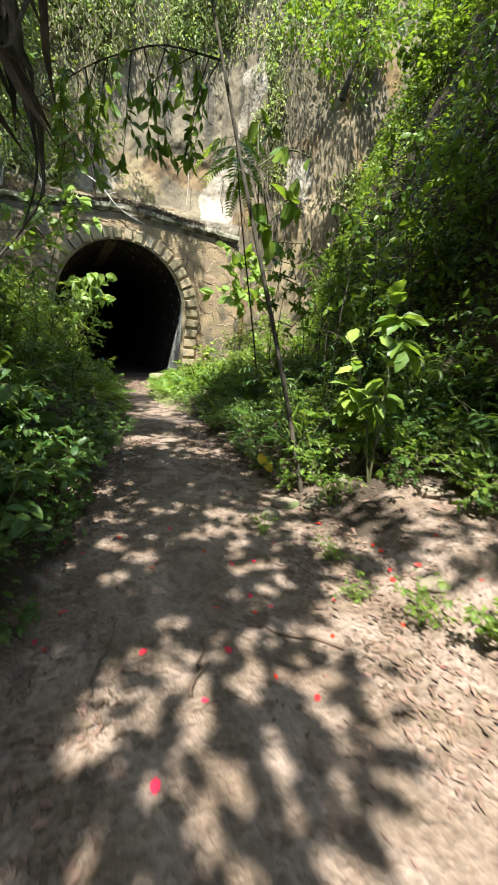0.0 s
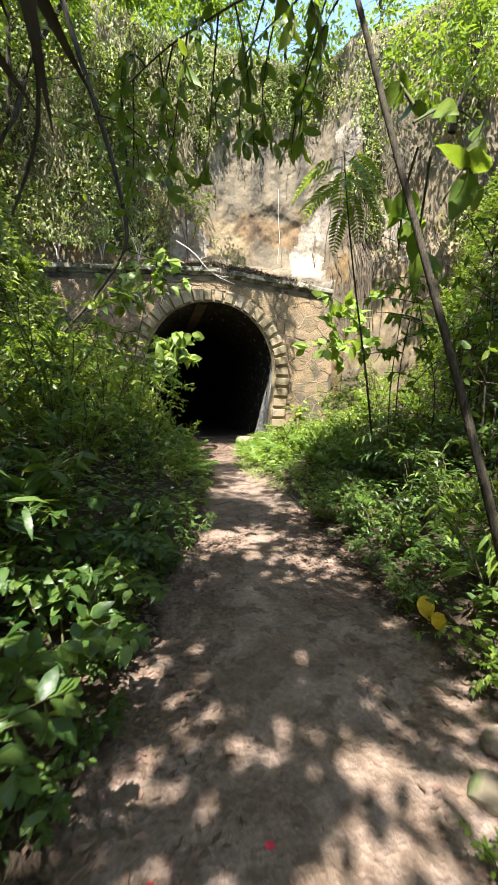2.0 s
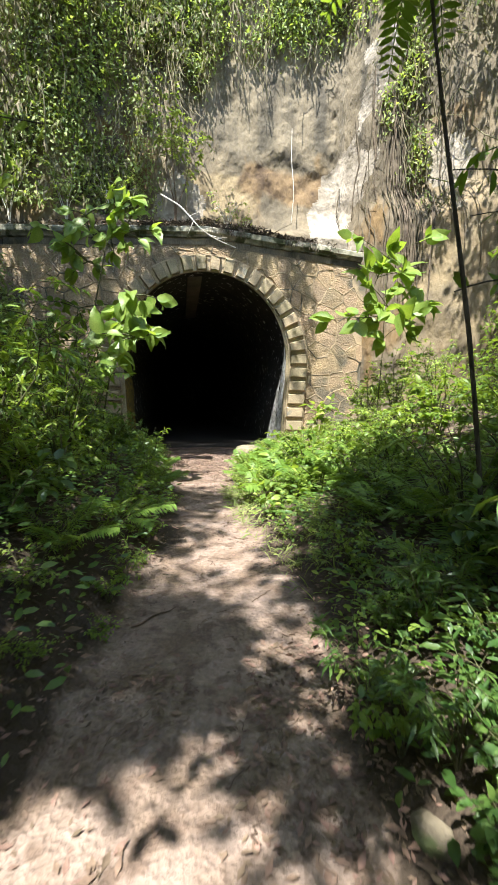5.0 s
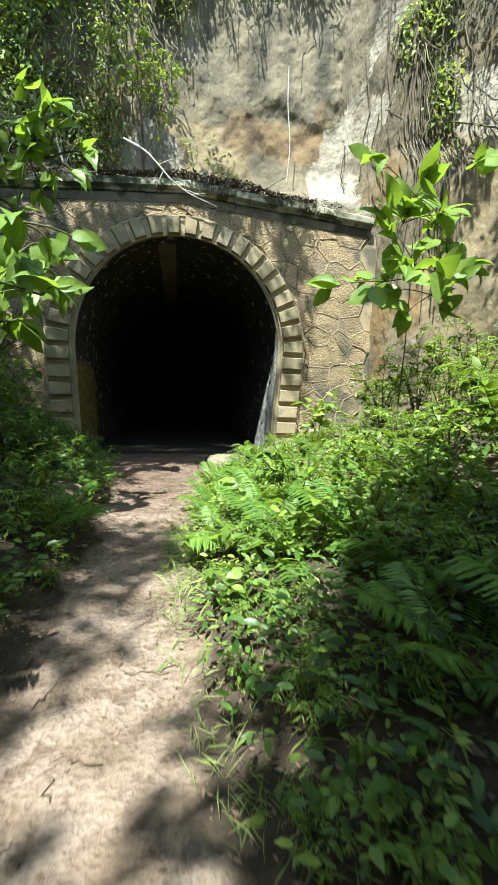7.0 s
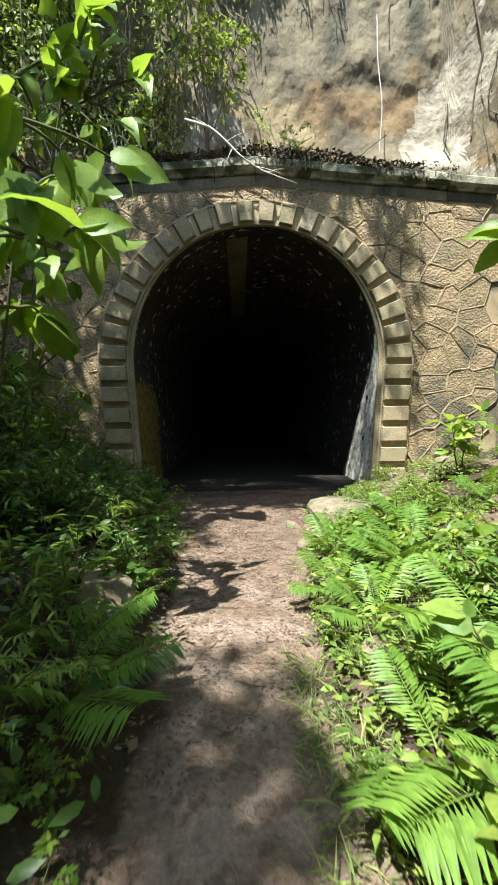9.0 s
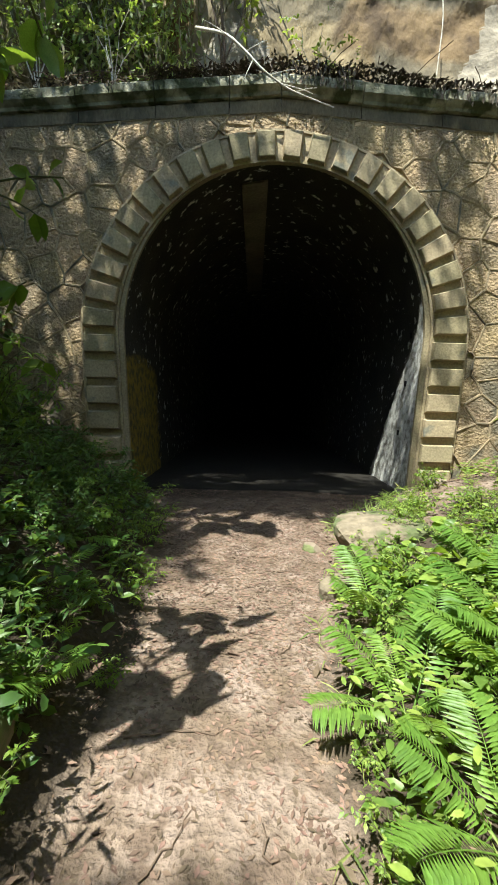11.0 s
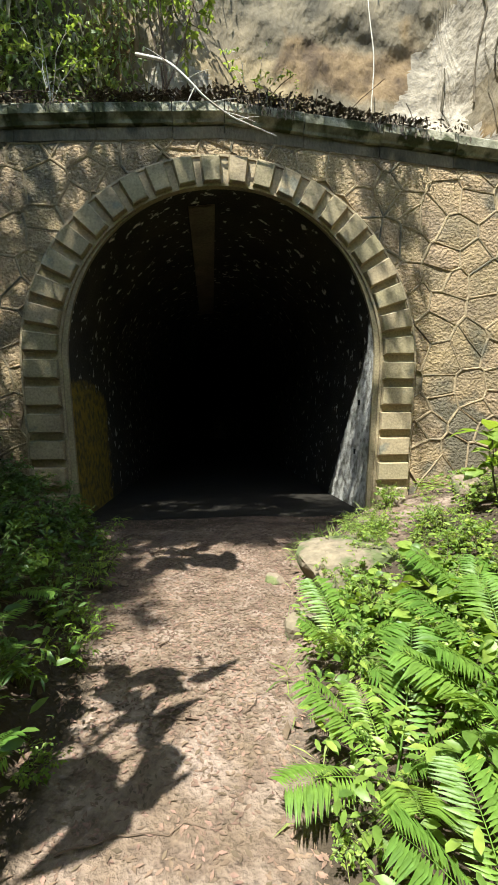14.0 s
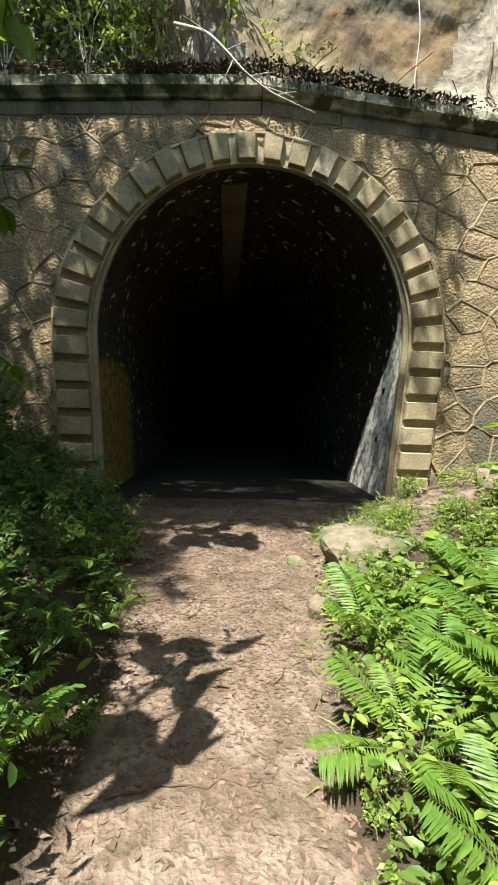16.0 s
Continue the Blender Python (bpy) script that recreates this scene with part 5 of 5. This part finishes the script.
for k, c in enumerate(climb):
    cl = part("climber", tri_mesh("climber", *tube(c, 0.008, 4), M_STEM), lean)
    part("climber_leaves", tri_mesh("climber_leaves", *hung_leaves(712 + k, [c], 7, T_HEART, 0.25, 0.85, 0.5), M_LEAF), cl, "large dark green climber leaves")


def pinnate_mesh(seed):
    rng = np.random.default_rng(seed)
    u = np.linspace(0, 1, 8)
    C = np.stack([0.75 * u, 0 * u, 0.16 * u - 0.42 * u ** 2.2], 1)
    P, D, U, S = [], [], [], []
    for k in range(13):
        v = 0.2 + 0.8 * k / 13
        p = np.array([np.interp(v, u, C[:, c]) for c in range(3)])
        for s in (-1, 1):
            P.append(p), D.append([0.45, s, -0.15 + rng.normal(0, 0.1)]), U.append([0.2, 0, 1]), S.append(0.17 * math.sin(0.5 + 2.3 * v))
    return tri_mesh("pinnate_leaf", *merged([placed(T_OVAL, P, D, U, S, 0.7), tube(C, 0.004, 4)]), M_LEAF)


pinn = tagged(empty("sapling"), "thin sapling with drooping pinnate leaves at its tip", "sapling")
P = bend([(3.68, 7.5, 0.25), (3.38, 7.42, 1.8), (3.12, 7.5, 3.2), (2.96, 7.6, 4.4), (2.9, 7.65, 5.1)], 16)
part("stem", tri_mesh("stem", *tube(P, np.linspace(0.018, 0.007, 16), 6), M_BARK, True), pinn)
PIN = [pinnate_mesh(1), pinnate_mesh(2)]
for k in range(13):
    f = part("pinnate_leaf", PIN[k % 2], pinn)
    f.matrix_basis = pose(2.91 + 0.006 * k, 7.64, 5.08 - 0.06 * k, 0, 8 + 14 * (k % 3), 137 * k + 20) @ Matrix.Scale(1.25 - 0.03 * k, 4)

# dead skirt of dry fronds over the shaded bank
skirt = tagged(empty("dead_frond_skirt"), "dark leaning trunk with a hanging skirt of dry fronds", "dead tree")
P = bend([(-1.5, 3.7, 0.9), (-1.0, 3.7, 2.4), (-0.45, 3.55, 4.2)], 10)
part("trunk", tri_mesh("trunk", *tube(P, np.linspace(0.10, 0.07, 10), 8), M_BARK, True), skirt)
r = np.random.default_rng(14)
n = 150
base = np.stack([r.normal(-0.5, 0.17, n), r.normal(3.5, 0.22, n), r.uniform(3.25, 4.4, n)], 1)
part("dry_fronds", tri_mesh("dry_fronds", *placed(T_LANCE, base, np.stack([r.normal(0.12, 0.3, n), r.normal(0, 0.25, n), -np.ones(n)], 1), r.normal(0, 1, (n, 3)), r.uniform(0.45, 0.95, n), 0.4), M_DRY), skirt)
arms = [bend([(-0.5, 3.5, 4.2), (-0.2, 3.6, 3.4), (-0.08, 3.7, 2.6), (-0.22, 3.7, 2.2)], 12), bend([(-0.5, 3.5, 4.0), (-0.42, 3.6, 3.0), (-0.36, 3.7, 2.3)], 12), bend([(-0.6, 3.5, 3.8), (-0.65, 3.4, 2.8), (-0.7, 3.5, 2.0)], 12)]
for a in arms:
    part("bare_branch", tri_mesh("bare_branch", *tube(a, np.linspace(0.018, 0.006, 12), 5), M_BARK, True), skirt)

# hooked limb that hangs out of the trees
hook = tagged(empty("hanging_limb"), "dark crooked limb hanging down over the bank", "branch")
P = bend([(-2.0, 8.7, 9.6), (-1.35, 8.9, 8.0), (-0.85, 9.0, 6.5), (-0.4, 9.0, 5.2), (-0.10, 9.0, 3.95), (-0.7, 9.0, 3.0), (-1.2, 9.0, 2.4)], 30)
lb = part("limb", tri_mesh("limb", *tube(P, np.linspace(0.05, 0.022, 30), 7), M_BARK, True), hook)
tw = [bend([P[k], P[k] + [r.uniform(-0.5, 0.7), r.uniform(-0.4, 0.4), r.uniform(-0.2, 0.5)], P[k] + [r.uniform(-0.9, 1.1), r.uniform(-0.5, 0.5), r.uniform(-0.6, 0.4)]], 8) for k in range(8, 29, 2)]
for t in tw:
    part("twig", tri_mesh("twig", *tube(t, 0.006, 4), M_BARK), lb)
part("foliage", tri_mesh("foliage", *hung_leaves(15, tw, 16, T_OVAL, 0.16, 1.0, 0.6), M_BRIGHT), lb)

# ---- on and above the portal ----
ledge = shrub("ledge_sapling", "pale thin-stemmed sapling growing behind the cornice", 401, 4.6, 1.1, 4, T_OVAL, 0.12, 260, M_HAZY, M_TWIG, thick=0.018, category="sapling", low=0.55)
ledge.matrix_basis = pose(1.3, 17.45, 6.2)
ledge2 = shrub("ledge_shrub", "sparse shrub on the ledge below the cliff", 402, 1.5, 0.5, 5, T_OVAL, 0.08, 40, M_HAZY, M_PALE, thick=0.01)
ledge2.matrix_basis = pose(2.75, 17.5, 6.2)
for x, y, z, s in ((-0.4, 17.3, 6.15, 1.2), (-1.6, 17.3, 6.0, 1.5), (3.3, 17.9, 6.2, 0.8), (-3.0, 17.2, 5.9, 1.6)):
    put(ledge2, pose(x, y, z, 0, 0, 70 * x) @ Matrix.Scale(s, 4), "shrubs on the ledge")
br = tagged(empty("fallen_branch"), "bare bleached branch fallen over the cornice", "branch")
main = bend([(0.9, 17.15, 7.0), (1.4, 16.75, 6.6), (1.7, 16.66, 6.28), (1.93, 16.62, 6.02), (2.3, 16.63, 5.78), (2.95, 16.66, 5.58)], 24)
lb = part("limb", tri_mesh("limb", *tube(main, np.linspace(0.024, 0.008, 24), 6), M_PALE, True), br)
for k, d in ((15, (0.35, 0.02, 0.1)), (17, (0.45, 0.0, -0.12)), (11, (-0.15, -0.02, -0.35)), (9, (0.3, 0, 0.15)), (5, (-0.35, 0, 0.2)), (19, (0.3, 0, 0.06))):
    t = bend([main[k], main[k] + np.array(d) * 0.6 + [0, 0, 0.02], main[k] + np.array(d)], 6)
    part("twig", tri_mesh("twig", *tube(t, np.linspace(0.010, 0.004, 6), 4), M_PALE), lb)
root = tagged(new("hanging_vine", tri_mesh("hanging_vine", *tube(bend([(4.75, 17.9, 9.6), (4.72, 17.75, 8.6), (4.82, 17.7, 7.7), (4.76, 17.7, 6.8)], 16), 0.011, 5), M_PALE, True)), "single pale vine hanging from the cliff", "vine")


def ledge_debris():
    """Dead leaves and twigs heaped along the cornice, some over its edge."""
    rng = np.random.default_rng(403)
    n = 7000
    x = np.where(rng.uniform(0, 1, n) < 0.7, rng.uniform(0.3, 5.3, n), rng.uniform(-4.0, 6.0, n))
    y = WALL_Y - 0.20 + rng.uniform(0, 0.75, n) ** 1.3
    heap = 0.10 + 0.10 * waves(x, x * 0, 404, 2.2)
    z = 5.82 - 0.075 * np.abs(x - MID_X) + 0.37 + rng.uniform(0, 1, n) * np.maximum(heap, 0.02)
    over = (rng.uniform(0, 1, n) < 0.10) & (waves(x, x * 0, 405, 2.8) > 0.1)
    y = np.where(over, WALL_Y - 0.235, y)
    z = np.where(over, z - rng.uniform(0, 0.25, n), z)
    D = rng.normal(0, 1, (n, 3)) * [1, 1, 0.35]
    D[over] = [0, -0.1, -1]
    stuff("ledge_debris", "dark dead leaves and twigs heaped on the cornice", [placed(T_CURL, np.stack([x, y, z], 1), D, rng.normal(0, 0.4, (n, 3)) + [0, 0, 1], 0.08 * rng.uniform(0.5, 1.3, n))], M_DRY, "leaf litter")
    tw = []
    for _ in range(120):
        x0 = rng.uniform(-1.5, 5.3)
        p = np.array((x0, WALL_Y + rng.uniform(-0.2, 0.4), wall_top(x0) + 0.42))
        d = rng.normal(0, 1, 3) * [0.4, 0.25, 0.10]
        tw.append(tube([p, p + d * 0.5 + [0, 0, 0.03], p + d], 0.006, 3))
    stuff("ledge_twigs", "dry twigs lying on the cornice", tw, M_TWIG, "twigs")


ledge_debris()

# ---- rocks and sticks on the ground ----
def boulder(x, y, sx, sy, sz, seed, rz=0, label="weathered tan limestone rock on the bank"):
    bm = bmesh.new()
    bmesh.ops.create_icosphere(bm, subdivisions=3, radius=1)
    r = np.random.default_rng(seed)
    cuts = [(Vector(unit(r.normal(0, 1, 3) * [1, 1, 0.8])), r.uniform(0.55, 0.85)) for _ in range(13)] + [(Vector((0.1, 0.05, 0.99)), 0.6)]
    for v in bm.verts:
        for n, d in cuts:
            over = v.co.dot(n) - d
            if over > 0:
                v.co -= n * over * 0.92
        c = v.co * 3 + Vector((seed * 7.3, seed * 1.7, 0))
        v.co *= 1 + 0.05 * noise.noise(c) + 0.03 * noise.noise(c * 3)
        v.co.z = max(v.co.z, -0.4)
        v.co = Vector((v.co.x * sx, v.co.y * sy, v.co.z * sz))
    me = bpy.data.meshes.new("rock")
    bm.to_mesh(me)
    bm.free()
    me.materials.append(M_ROCK)
    ob = new("rock", me)
    ob.matrix_basis = pose(x, y, float(ground_z(x, y)) + 0.12 * sz, 0, 0, rz)
    return tagged(ob, label, "rock", "rocks on the bank")


boulder(3.14, 14.0, 0.66, 0.40, 0.30, 4, 14, "large flat tan limestone rock at the path edge")
boulder(5.1, 15.4, 0.35, 0.25, 0.22, 2, 40)
for k, (x, y, s) in enumerate([(1.9, 3.15, 0.12), (2.1, 3.0, 0.10), (2.75, 2.3, 0.11), (2.05, 1.55, 0.09), (1.65, 3.0, 0.09), (2.5, 3.1, 0.1), (2.55, 14.3, 0.1), (3.7, 14.9, 0.16), (2.62, 13.4, 0.16), (1.0, 11.6, 0.26), (4.3, 15.6, 0.14), (2.6, 11.2, 0.12), (0.3, 5.4, 0.1), (2.3, 6.0, 0.08)]):
    boulder(x, y, s * 1.2, s, s * 0.8, 10 + k, 50 * k, "small limestone rock half sunk in the earth")


def stick(seed, x, y, ln, rz, rad):
    r = np.random.default_rng(seed)
    a = radians(rz)
    u = np.linspace(-0.5, 0.5, 9)
    xx, yy = x + ln * u * math.cos(a) + r.normal(0, 0.012, 9), y + ln * u * math.sin(a) + r.normal(0, 0.012, 9)
    zz = ground_z(xx, yy) + rad * 0.8 + np.abs(r.normal(0, 0.006, 9))
    me = tri_mesh("stick", *tube(np.stack([xx, yy, zz], 1), rad * np.linspace(1, 0.4, 9), 5), M_TWIG, True)
    return tagged(new("stick", me), "thin dry brown stick lying on the path", "stick", "sticks on the path")


r = np.random.default_rng(501)
for k, (x, y, ln, rz, rad) in enumerate([(0.15, 1.75, 0.5, 70, 0.009), (1.05, 1.6, 0.6, 140, 0.010), (0.55, 1.55, 0.4, 60, 0.012), (1.3, 7.6, 0.35, 40, 0.010), (4.6, 14.6, 0.9, 60, 0.014), (4.85, 14.7, 0.7, 25, 0.012), (1.7, 12.0, 0.5, 5, 0.004), (1.85, 13.0, 0.6, 170, 0.004)]):
    stick(510 + k, x, y, ln, rz, rad)
for k in range(60):
    y = r.uniform(0.3, 15.5)
    stick(530 + k, r.uniform(float(np.interp(y, PY, PL)), float(np.interp(y, PY, PR))), y, r.uniform(0.08, 0.28), r.uniform(0, 180), r.uniform(0.002, 0.005))
yl = tri_mesh("yellow_leaf", *placed(T_HEART, [(2.02, 4.0, 0.30), (2.06, 3.93, 0.22)], [(0.3, -0.3, -1), (0.5, -0.2, -0.8)], [(-0.3, -1, 0.3), (-0.2, -1, 0.3)], [0.17, 0.15], 1.0), M_YELLOW)
tagged(new("yellow_leaf", yl), "withered yellow leaves on a low plant", "leaf")

# pieces of the wall, last
build_rubble(portal)
